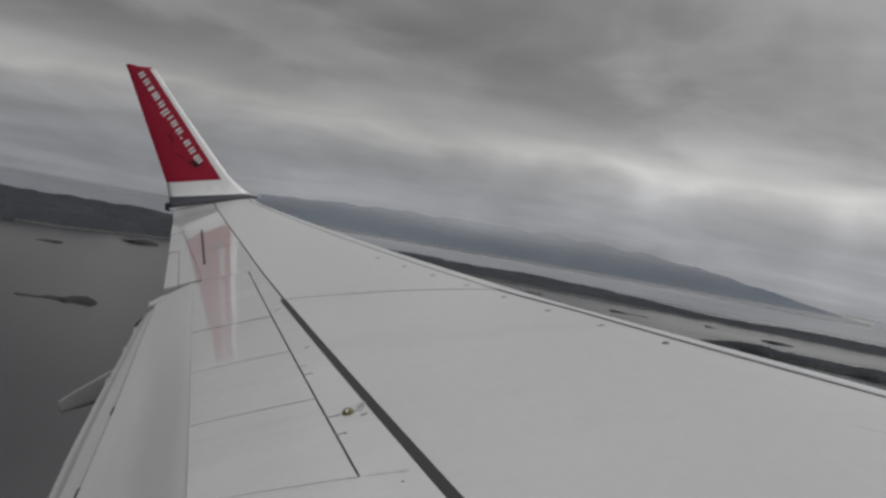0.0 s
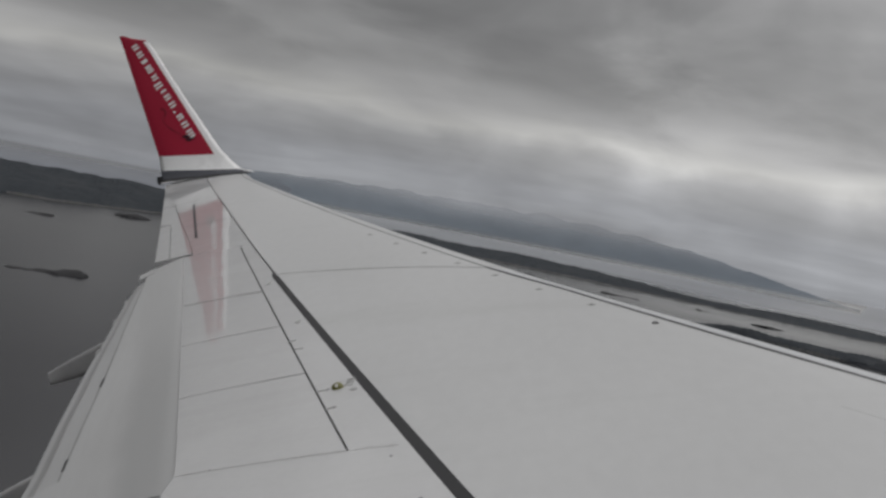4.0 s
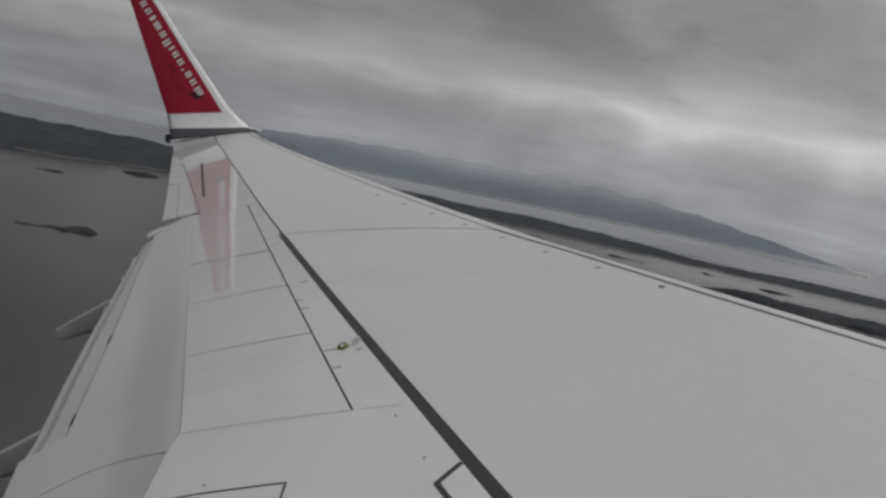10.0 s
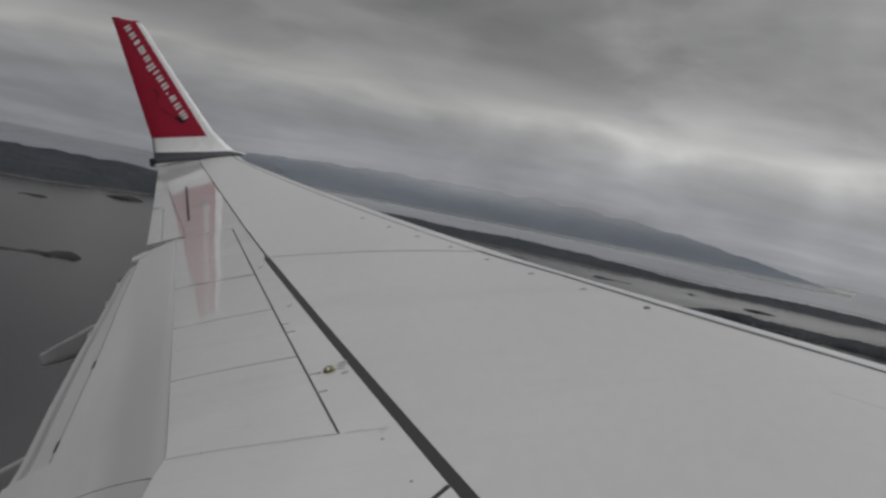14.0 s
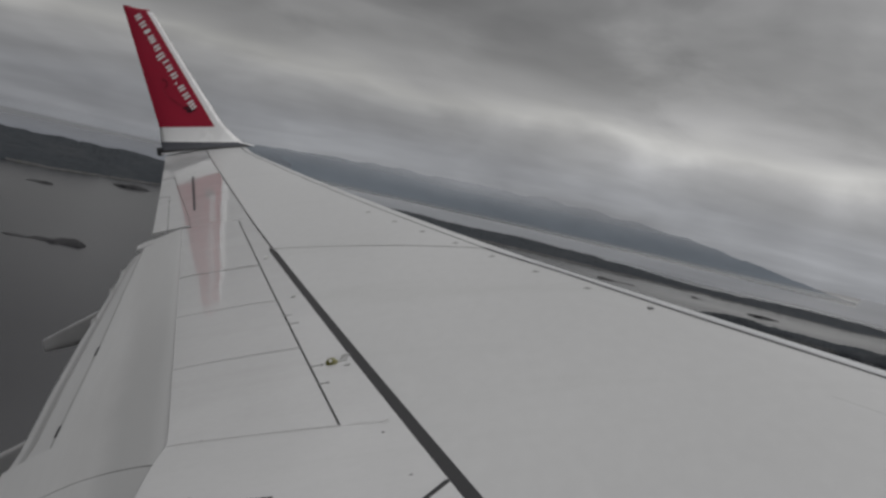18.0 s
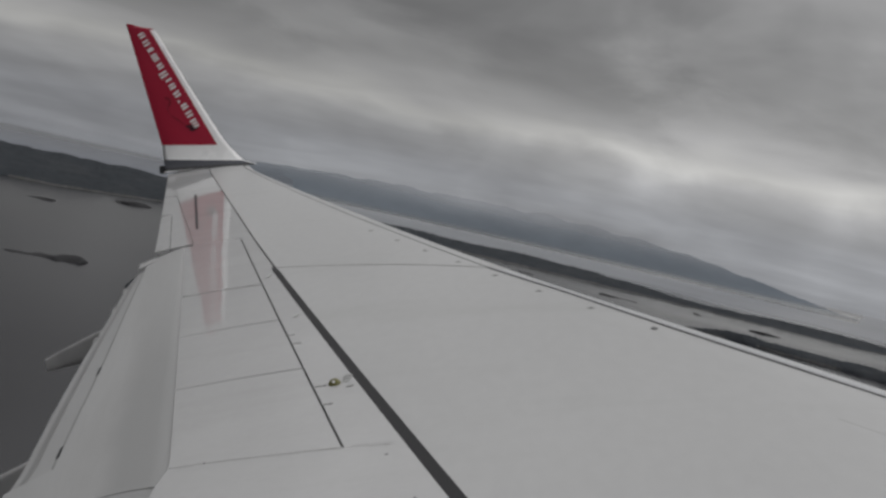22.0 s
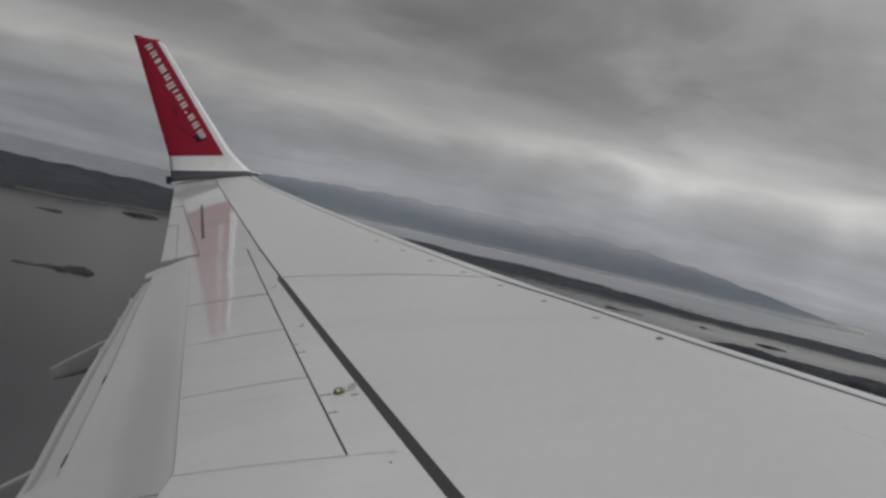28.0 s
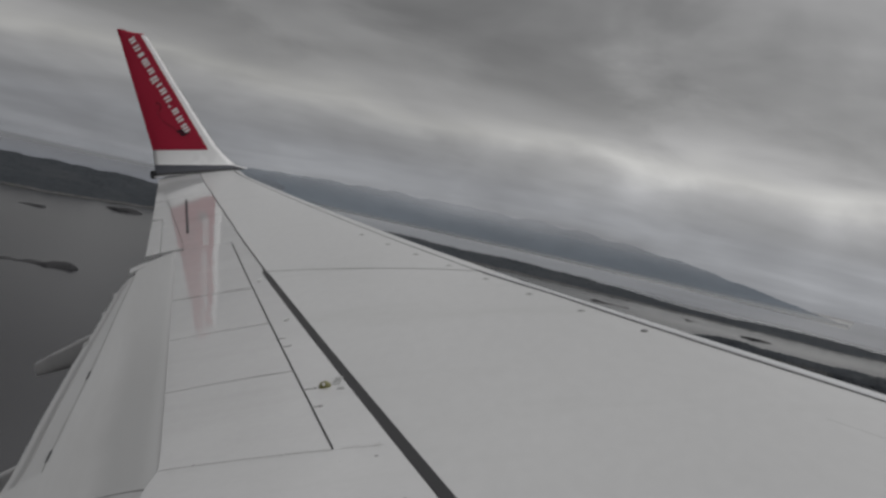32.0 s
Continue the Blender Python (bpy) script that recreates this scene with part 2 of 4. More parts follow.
def shade_towards_shroud(m, dark):
    """Shading painted into the colour: darker towards the gap under the spoilers, stronger inboard."""
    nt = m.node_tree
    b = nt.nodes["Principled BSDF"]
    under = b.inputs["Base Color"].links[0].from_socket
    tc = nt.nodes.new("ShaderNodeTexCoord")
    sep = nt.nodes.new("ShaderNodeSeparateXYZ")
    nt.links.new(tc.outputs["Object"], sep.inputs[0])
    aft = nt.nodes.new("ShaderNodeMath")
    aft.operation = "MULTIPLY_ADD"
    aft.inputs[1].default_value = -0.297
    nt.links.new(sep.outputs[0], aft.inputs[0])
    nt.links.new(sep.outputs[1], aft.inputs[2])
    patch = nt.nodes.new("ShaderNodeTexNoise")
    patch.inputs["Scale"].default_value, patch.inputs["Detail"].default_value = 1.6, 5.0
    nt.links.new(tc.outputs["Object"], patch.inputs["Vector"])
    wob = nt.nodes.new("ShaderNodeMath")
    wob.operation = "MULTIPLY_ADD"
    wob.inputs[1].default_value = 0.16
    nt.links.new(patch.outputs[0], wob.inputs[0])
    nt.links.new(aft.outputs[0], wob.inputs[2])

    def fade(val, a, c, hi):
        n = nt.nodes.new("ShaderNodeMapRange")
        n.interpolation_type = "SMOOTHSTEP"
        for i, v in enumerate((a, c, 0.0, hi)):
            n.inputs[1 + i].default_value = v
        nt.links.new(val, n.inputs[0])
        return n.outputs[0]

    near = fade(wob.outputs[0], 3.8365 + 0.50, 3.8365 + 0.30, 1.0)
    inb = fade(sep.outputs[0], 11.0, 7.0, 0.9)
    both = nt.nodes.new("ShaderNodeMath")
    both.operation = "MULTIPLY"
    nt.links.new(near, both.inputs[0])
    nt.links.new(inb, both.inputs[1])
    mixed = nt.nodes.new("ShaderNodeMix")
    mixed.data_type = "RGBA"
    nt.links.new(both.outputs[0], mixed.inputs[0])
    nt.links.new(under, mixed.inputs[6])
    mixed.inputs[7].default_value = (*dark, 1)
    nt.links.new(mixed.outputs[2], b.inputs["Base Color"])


shade_towards_shroud(M_FLAP, (0.335, 0.337, 0.337))
M_SLAT = material("bright_leading_edge_metal", (0.50, 0.51, 0.52), 0.36, metal=0.15, vary=0.04, grain=(1.0, 25.0))
M_BAND = material("dark_grey_walkway_stripe", (0.030, 0.030, 0.032), 0.7, spec=0.3, vary=0.12, grain=(3.0, 60.0), bump=0.0006, bump_scale=90.0)
M_GAP = material("black_rubber_seal", (0.03, 0.031, 0.033), 0.7, vary=0.15, grain=(4.0, 40.0))
M_RED = material("red_gloss_paint", (0.35, 0.010, 0.036), 0.35, vary=0.06, grain=(1.5, 25.0), spec=0.25, stain=(0.28, 0.008, 0.030), stain_scale=1.2)
M_WHITE = material("white_gloss_paint", (0.86, 0.86, 0.86), 0.28, vary=0.04, grain=(2.0, 30.0), coat=0.3)
M_LETTER = material("white_decal_film", (0.74, 0.73, 0.73), 0.4, vary=0.05, grain=(6.0, 60.0))
M_GREYDECAL = material("slate_grey_decal", (0.055, 0.058, 0.072), 0.45, vary=0.1, grain=(2.0, 40.0))
M_SMUDGE = material("dark_decal_film", (0.045, 0.012, 0.020), 0.5, vary=0.2, grain=(5.0, 50.0), spec=0.15)
M_SCUFF = material("scuffed_red_paint", (0.20, 0.008, 0.024), 0.45, vary=0.15, grain=(6.0, 50.0), spec=0.2)
M_BRASS = material("yellow_painted_fitting", (0.12, 0.115, 0.022), 0.4, vary=0.1, grain=(20.0, 90.0))
M_FASTENER = material("dark_fastener_steel", (0.14, 0.14, 0.14), 0.5, metal=0.4, vary=0.15, grain=(30.0, 120.0))
M_MARK = material("faded_grey_stencil", (0.31, 0.315, 0.31), 0.5, vary=0.15, grain=(30.0, 120.0))
M_SEAMDIRT = material("grimy_sealant", (0.30, 0.30, 0.295), 0.6, vary=0.25, grain=(6.0, 60.0))
M_GAPSHADE = material("grey_step_shadow", (0.25, 0.25, 0.248), 0.6, vary=0.15, grain=(6.0, 60.0))
M_SLATGAP = material("shadowed_slat_seal", (0.10, 0.10, 0.102), 0.6, vary=0.15, grain=(3.0, 40.0))
M_FAINT = material("painted_over_seam", (0.452, 0.455, 0.453), 0.25, vary=0.1, grain=(4.0, 50.0))
M_SMEAR = material("smeared_grime", (0.448, 0.449, 0.446), 0.12, vary=0.05, grain=(5.0, 40.0))
M_FAIRING = material("grey_fairing_paint", (0.36, 0.36, 0.36), 0.5, vary=0.06, grain=(2.0, 20.0))

M_WATER = material("fjord_water", (0.014, 0.014, 0.017), 0.145, vary=0.15, grain=(0.004, 0.03), stretch=(1, 0.4, 1), bump=0.05, bump_scale=0.09, spec=0.5, ior=1.33, rough_vary=0.03)
M_FOREST = material("dark_spruce_forest", (0.034, 0.039, 0.045), 0.9, vary=0.05, grain=(0.006, 0.08), spec=0.1, second=(0.044, 0.048, 0.053), second_scale=0.01, bump=0.5, bump_scale=0.06)
M_NEEDLE = material("spruce_needles", (0.034, 0.039, 0.045), 0.9, vary=0.05, grain=(0.01, 0.1), spec=0.1, second=(0.044, 0.048, 0.053), second_scale=0.01)
M_ROCK = material("pale_shore_rock", (0.085, 0.085, 0.085), 0.85, vary=0.3, grain=(0.05, 0.6), spec=0.2, second=(0.07, 0.073, 0.065), second_scale=0.06)
M_ISLET = material("dark_skerry_rock", (0.032, 0.032, 0.034), 0.85, vary=0.3, grain=(0.05, 0.6), spec=0.2, second=(0.024, 0.025, 0.026), second_scale=0.05)
# Distance haze is mixed into the blue-grey base colour of the hills.
M_HILL = material("haze_tinted_hillside", (0.158, 0.180, 0.205), 1.0, vary=0.07, grain=(0.0015, 0.01), spec=0.0, second=(0.142, 0.163, 0.188), second_scale=0.003)


def haze_faded(m, z0, z1, ragged, foot=0.0):
    """Haze and low cloud painted as transparency: crest fades between two heights, foot optionally."""
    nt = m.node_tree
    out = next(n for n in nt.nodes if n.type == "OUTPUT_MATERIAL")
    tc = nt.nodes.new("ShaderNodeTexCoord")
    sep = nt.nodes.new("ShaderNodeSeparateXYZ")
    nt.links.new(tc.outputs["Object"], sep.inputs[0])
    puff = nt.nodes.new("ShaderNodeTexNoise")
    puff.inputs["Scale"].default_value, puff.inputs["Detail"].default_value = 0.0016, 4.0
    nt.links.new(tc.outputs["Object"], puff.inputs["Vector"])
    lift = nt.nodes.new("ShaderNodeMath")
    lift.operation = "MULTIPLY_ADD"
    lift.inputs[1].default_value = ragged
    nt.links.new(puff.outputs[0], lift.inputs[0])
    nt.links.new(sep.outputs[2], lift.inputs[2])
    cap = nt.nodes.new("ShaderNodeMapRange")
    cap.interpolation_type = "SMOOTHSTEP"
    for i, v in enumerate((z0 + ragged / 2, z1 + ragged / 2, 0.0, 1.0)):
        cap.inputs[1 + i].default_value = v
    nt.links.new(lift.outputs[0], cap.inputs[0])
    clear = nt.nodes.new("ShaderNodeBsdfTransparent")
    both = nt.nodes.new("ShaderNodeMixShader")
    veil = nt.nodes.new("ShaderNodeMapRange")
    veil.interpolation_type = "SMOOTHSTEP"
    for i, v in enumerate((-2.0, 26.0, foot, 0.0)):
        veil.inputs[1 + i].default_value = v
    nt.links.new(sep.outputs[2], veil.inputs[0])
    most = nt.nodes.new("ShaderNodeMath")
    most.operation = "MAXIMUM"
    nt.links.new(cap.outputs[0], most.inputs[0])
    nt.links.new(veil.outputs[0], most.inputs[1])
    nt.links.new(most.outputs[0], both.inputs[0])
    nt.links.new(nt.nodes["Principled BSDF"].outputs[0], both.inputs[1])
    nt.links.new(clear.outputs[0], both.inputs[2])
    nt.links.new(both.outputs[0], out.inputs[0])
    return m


def canopy(m, upward):
    """Foliage that scatters like one closed canopy: normals leant towards the sky."""
    nt = m.node_tree
    b = nt.nodes["Principled BSDF"]
    geo = nt.nodes.new("ShaderNodeNewGeometry")
    lean = nt.nodes.new("ShaderNodeMix")
    lean.data_type = "VECTOR"
    lean.inputs[0].default_value = upward
    lean.inputs[5].default_value = (0, 0, 1)
    nt.links.new(geo.outputs["Normal"], lean.inputs[4])
    unit = nt.nodes.new("ShaderNodeVectorMath")
    unit.operation = "NORMALIZE"
    nt.links.new(lean.outputs[1], unit.inputs[0])
    nt.links.new(unit.outputs[0], b.inputs["Normal"])


canopy(M_NEEDLE, 0.93)
canopy(M_FOREST, 0.93)
haze_faded(M_HILL, 40.0, 175.0, 50.0, 0.7)
# Pale base colour and faded crest stand in for haze over the lowland.
M_LOWLAND = haze_faded(material("haze_tinted_lowland", (0.20, 0.212, 0.235), 1.0, vary=0.06, grain=(0.0015, 0.01), spec=0.0), -5.0, 88.0, 26.0)
M_HAZE = material("painted_far_haze", (0.45, 0.465, 0.49), 1.0, vary=0.05, grain=(0.0015, 0.01), spec=0.0)


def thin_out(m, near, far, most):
    """Painted haze: opacity grows with distance from the origin, in uneven patches."""
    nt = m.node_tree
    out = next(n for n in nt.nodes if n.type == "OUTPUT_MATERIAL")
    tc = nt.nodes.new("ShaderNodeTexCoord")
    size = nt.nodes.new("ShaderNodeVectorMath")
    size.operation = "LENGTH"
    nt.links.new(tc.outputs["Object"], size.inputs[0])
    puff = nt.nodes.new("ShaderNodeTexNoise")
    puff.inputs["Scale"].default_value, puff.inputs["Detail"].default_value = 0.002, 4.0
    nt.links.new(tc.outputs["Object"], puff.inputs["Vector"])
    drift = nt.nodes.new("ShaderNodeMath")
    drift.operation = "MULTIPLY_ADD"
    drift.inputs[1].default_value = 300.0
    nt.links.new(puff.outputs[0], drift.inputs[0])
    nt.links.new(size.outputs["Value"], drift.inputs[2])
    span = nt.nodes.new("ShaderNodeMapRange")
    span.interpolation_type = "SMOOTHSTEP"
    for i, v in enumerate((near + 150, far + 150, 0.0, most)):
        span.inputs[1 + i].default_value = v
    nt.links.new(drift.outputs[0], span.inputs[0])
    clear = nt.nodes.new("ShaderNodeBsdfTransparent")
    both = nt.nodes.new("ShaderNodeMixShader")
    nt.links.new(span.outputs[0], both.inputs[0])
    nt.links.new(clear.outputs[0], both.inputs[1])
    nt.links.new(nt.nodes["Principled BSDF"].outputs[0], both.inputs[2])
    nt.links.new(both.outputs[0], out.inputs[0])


thin_out(M_HAZE, 3150.0, 3900.0, 0.52)
M_GRASS = material("mown_airfield_grass", (0.035, 0.065, 0.018), 0.95, vary=0.2, grain=(0.02, 0.4), spec=0.1, second=(0.05, 0.07, 0.025), second_scale=0.02)
M_TRACK = material("gravel_track", (0.30, 0.29, 0.27), 0.95, vary=0.15, grain=(0.1, 2.0), spec=0.1)


# ---- mesh helpers ----
def mesh_from(verts, faces, name, mats, smooth=True):
    me = bpy.data.meshes.new(name)
    me.from_pydata([tuple(v) for v in verts], [], faces)
    for m in mats if isinstance(mats, (list, tuple)) else (mats,):
        me.materials.append(m)
    if smooth:
        me.shade_smooth()
    me.update()
    return me


def part(name, me, parent, label=""):
    ob = new(name, me)
    ob.parent = parent
    return tagged(ob, label) if label else ob


def grid_slab(fn, nu, nv, thick, name, mat, down=(0, 0, -1)):
    """A curved plate: fn(u, v) is its outer face, thick the depth behind it. Sides get their own corners, so that edges stay crisp."""
    d = Vector(down) * thick
    top = [Vector(fn(i / nu, j / nv)) for j in range(nv + 1) for i in range(nu + 1)]
    bot = [q + d for q in top]
    n, w = len(top), nu + 1
    faces = []
    for j in range(nv):
        for i in range(nu):
            a = j * w + i
            faces.append((a, a + 1, a + w + 1, a + w))
            faces.append((n + a, n + a + w, n + a + w + 1, n + a + 1))
    verts = top + bot
    rim = [i for i in range(w)] + [j * w + nu for j in range(1, nv + 1)] + [nv * w + i for i in range(nu - 1, -1, -1)] + [j * w for j in range(nv - 1, 0, -1)]
    base = len(verts)
    verts = verts + [top[r] for r in rim] + [bot[r] for r in rim]
    k = len(rim)
    for i in range(k):
        j = (i + 1) % k
        faces.append((base + i, base + k + i, base + k + j, base + j))
    me = mesh_from(verts, faces, name, mat)
    bm = bmesh.new()
    bm.from_mesh(me)
    bmesh.ops.recalc_face_normals(bm, faces=bm.faces)
    bm.to_mesh(me)
    bm.free()
    return me


def lerp(a, b, t):
    return a + (b - a) * t


def interp(x, xs, ys):
    return float(np.interp(x, xs, ys))


# ---- wing form ----
SPAN_END = 17.12


def lead(x):
    return 0.523 * (x - 1.88)


def trail(x):
    return 5.78 + 0.297 * (x - 5.5) if x > 5.5 else 5.78


CHORD_AT = (-0.06, -0.045, -0.02, 0, 0.02, 0.05, 0.1, 0.2, 0.35, 0.5, 0.62, 0.75, 0.88, 1.0)
RISE_AT = (-0.085, -0.066, -0.055, -0.045, -0.028, -0.014, -0.004, 0.004, 0.007, 0.004, 0, -0.008, -0.02, -0.036)


def deck(x):
    s = x - 1.88
    lift = 0.105 * s + 0.002653 * s * s
    if x > 16.55:
        lift += 0.05 * ((x - 16.55) / 0.57) ** 2
    return lift


def camber(e):
    """Height of the upper face over the chord, in chords."""
    nose = interp(e, CHORD_AT, RISE_AT)
    crown = (((-0.12966 * e + 0.29929) * e - 0.34267) * e + 0.15386) * e - 0.01662
    t = min(max((e - 0.10) / 0.08, 0), 1)
    return lerp(nose, crown, t * t * (3 - 2 * t))


def skin(x, y, proud=0.0):
    """Point of the wing's upper face."""
    c = 5.78 + 0.297 * (x - 5.5) - lead(x)
    e = (y - lead(x)) / c
    k = camber(min(e, 1.0)) - 0.13 * max(0.0, e - 1)
    return Vector((x, y, deck(x) + c * k + proud))


def slat_line(x):
    e = interp(x, (1.9, 6.0, 7.2, 8.5, 9.36, 12.0, 17.2), (0.038, 0.044, 0.058, 0.068, 0.098, 0.10, 0.09))
    return lead(x) + e * (trail(x) - lead(x))


def nose_line(x):
    return lead(x) - interp(x, (1.9, 9.4, 12.5, 17.2), (0.06, 0.055, 0.03, 0.0)) * (trail(x) - lead(x))


def band_front(x):
    return 2.2723 + 0.3715 * x if x < 10 else interp(x, (10, 10.06, 11.53, 13.1, 16.22, 17.2), (5.987, 6.022, 6.562, 7.126, 8.264, 8.62))


def band_back(x):
    return 2.3451 + 0.3694 * x


def hinge(x):
    return 2.8160 + 0.3355 * x


def shroud(x):
    """Aft edge of the spoilers, over the flap."""
    return 5.78 + 0.297 * (x - 5.5) - interp(x, (1.9, 5.5, 5.944, 6.083, 6.2), (-0.75, 0.165, 0.253, 0.302, 0.31))


def aileron_front(x):
    return trail(x) - interp(x, (11.65, 12.08, 15.15), (0.40, 0.385, 0.17))


def strip(x0, x1, front, back, proud=0.0):
    """Face between two lines along the span; x0 and x1 may depend on the way across."""
    def fn(u, v):
        a = x0(v) if callable(x0) else x0
        b = x1(v) if callable(x1) else x1
        x = lerp(a, b, u)
        return skin(x, lerp(front(x), back(x), v), proud)
    return fn


wing = new("airliner_wing")
wing.matrix_world = AIRCRAFT
tagged(wing, "pale grey airliner wing with lowered flaps and upturned red tip", "aircraft wing")

GAP = 0.004


# plain curved cabin side with one window opening, from which the wing is seen
def cabin_side():
    verts, faces = [], []
    ys = [0.2, 1.2, 2.2, 3.2, 3.78, 3.804, 3.90, 3.974, 4.05, 4.144, 4.168, 4.8, 5.8, 6.8, 7.8]
    zs = [-0.55, -0.2, 0.2, 0.6, 1.0, 1.25, 1.295, 1.40, 1.51, 1.62, 1.725, 1.77, 2.1, 2.4, 2.62, 2.77]
    for r in (1.88, 1.82):
        for z in zs:
            x = math.sqrt(max(r * r - (z - 1.0) ** 2, 0.01))
            verts += [(x, y, z) for y in ys]
    ny, nz = len(ys), len(zs)
    n = ny * nz
    hole = [(i, j) for j in range(6, 10) for i in range(5, 9)]
    for j in range(nz - 1):
        for i in range(ny - 1):
            if (i, j) in hole:
                continue
            a = j * ny + i
            faces.append((a, a + 1, a + ny + 1, a + ny))
            faces.append((n + a, n + a + ny, n + a + ny + 1, n + a + 1))
    def rim(a, b_):
        faces.append((a, b_, n + b_, n + a))
    for i in range(5, 9):
        rim(6 * ny + i, 6 * ny + i + 1)
        rim(10 * ny + i, 10 * ny + i + 1)
    for j in range(6, 10):
        rim(j * ny + 5, (j + 1) * ny + 5)
        rim(j * ny + 9, (j + 1) * ny + 9)
    for i in range(ny - 1):
        rim(i, i + 1)
        rim((nz - 1) * ny + i, (nz - 1) * ny + i + 1)
    for j in range(nz - 1):
        rim(j * ny, (j + 1) * ny)
        rim(j * ny + ny - 1, (j + 1) * ny + ny - 1)
    return mesh_from(verts, faces, "wall_cabin", M_WHITE, smooth=False)


def joint_x(v):
    return lerp(9.40, 10.05, v)


cabin = new("wall_cabin", cabin_side())
cabin.matrix_world = AIRCRAFT
tagged(cabin, "plain white curved cabin side with a window opening", "cabin wall", kind="structure")


def far_side():
    """The rest of the round hull, which closes the cabin behind the seat."""
    a0, a1, n = math.atan2(1.77, math.sqrt(1.88 ** 2 - 1.77 ** 2)), math.tau + math.atan2(-1.55, math.sqrt(1.88 ** 2 - 1.55 ** 2)), 40

    def fn(u, v):
        a = lerp(a0, a1, v)
        return Vector((1.88 * math.cos(a), lerp(0.2, 7.8, u), 1.0 + 1.88 * math.sin(a)))
    outer = [fn(u, j / n) for j in range(n + 1) for u in (0, 1)]
    inner = [Vector((q.x * 0.968, q.y, 1.0 + (q.z - 1.0) * 0.968)) for q in outer]
    k = len(outer)
    faces = []
    for j in range(n):
        a = 2 * j
        faces += [(a, a + 1, a + 3, a + 2), (k + a, k + a + 2, k + a + 3, k + a + 1), (a, a + 2, k + a + 2, k + a), (a + 1, k + a + 1, k + a + 3, a + 3)]
    faces += [(0, k, k + 1, 1), (k - 2, k - 1, 2 * k - 1, 2 * k - 2)]
    return mesh_from(outer + inner, faces, "wall_cabin_far", M_WHITE, smooth=False)


def bulkhead(y):
    ring = [(1.815 * math.cos(j * math.tau / 48), 1.0 + 1.815 * math.sin(j * math.tau / 48)) for j in range(48)]
    verts = [(x, y - 0.02, z) for x, z in ring] + [(x, y + 0.02, z) for x, z in ring]
    faces = [tuple(range(48)), tuple(range(95, 47, -1))] + [(j, (j + 1) % 48, 48 + (j + 1) % 48, 48 + j) for j in range(48)]
    return mesh_from(verts, faces, "wall_bulkhead", M_WHITE, smooth=False)


for name, me, label in (("wall_cabin_far", far_side(), "plain white far side of the round hull"),
                        ("wall_bulkhead_front", bulkhead(0.23), "plain white cabin end wall"), ("wall_bulkhead_aft", bulkhead(7.77), "plain white cabin end wall")):
    shell = new(name, me)
    shell.matrix_world = AIRCRAFT
    tagged(shell, label, "cabin wall", kind="structure")


# body under the skin plates
def under_fn(u, v):
    x = lerp(1.9, 17.0, u)
    y = lerp(lead(x) + 0.02, trail(x) - 0.34, v)
    return skin(x, y, -0.02)


part("wing_box", grid_slab(under_fn, 40, 14, 0.16, "wing_box", M_GAP), wing, "dark inner structure seen in the gaps")

part("skin_panel", grid_slab(strip(1.9, lambda v: joint_x(v) - GAP, lambda x: slat_line(x) + 0.012, band_front), 60, 24, 0.018, "skin_panel", M_SKIN), wing, "broad matt grey skin panel")
part("skin_panel", grid_slab(strip(lambda v: joint_x(v) + GAP, 17.05, lambda x: slat_line(x) + 0.008, lambda x: band_front(x) - 0.006), 60, 20, 0.018, "skin_panel", M_SKIN), wing, "outer matt grey skin panel")
part("root_fairing", grid_slab(lambda u, v: Vector((lerp(1.50, 1.899, u), lerp(0.06, 5.7, v), skin(1.9, lerp(0.06, 5.7, v)).z - 0.004 + 0.10 * (1 - u) ** 2)), 8, 24, 0.05, "root_fairing", M_SKIN), wing, "grey fillet joining wing and cabin side")
part("walkway_stripe", grid_slab(strip(1.9, 10.03, lambda x: band_front(x) + 0.001, lambda x: band_back(x) - 0.001, 0.001), 50, 2, 0.016, "walkway_stripe", M_BAND), wing, "dark grey stripe along the rear spar")


def slat_face(x0, x1):
    def fn(u, v):
        x = lerp(x0, x1, u)
        y = lerp(slat_line(x) - 0.006, nose_line(x), v ** 1.3)
        lip = interp(x, (2.0, 6.0, 7.2, 9.0), (0.034, 0.032, 0.023, 0.0))
        return skin(x, y, 0.004 + lip * min(1.0, v * 3.2))
    return fn


slat_ends = ((1.9, 5.2), (5.21, 9.39), (9.40, 13.2), (13.21, 17.05))
for a, b in slat_ends:
    part("slat", grid_slab(slat_face(a, b), 30, 12, 0.03, "slat", M_SLAT if a < 9 else M_SKIN), wing, "bright bare leading-edge slat" if a < 9 else "painted outer leading-edge slat")

part("slat_seal", grid_slab(strip(1.9, 9.42, lambda x: slat_line(x) - interp(x, (7.2, 8.2), (0.0, 0.014)), lambda x: slat_line(x) + interp(x, (6.0, 9.0, 9.6), (0.034, 0.024, 0.014)), 0.0045), 60, 1, 0.01, "slat_seal", M_SLATGAP), wing, "dark line behind the slats")
part("slat_seal", grid_slab(strip(9.43, 16.2, lambda x: slat_line(x) - 0.008, lambda x: slat_line(x) + 0.010, 0.0045), 50, 1, 0.01, "slat_seal", M_MARK), wing, "thin grey line behind the outer slats")

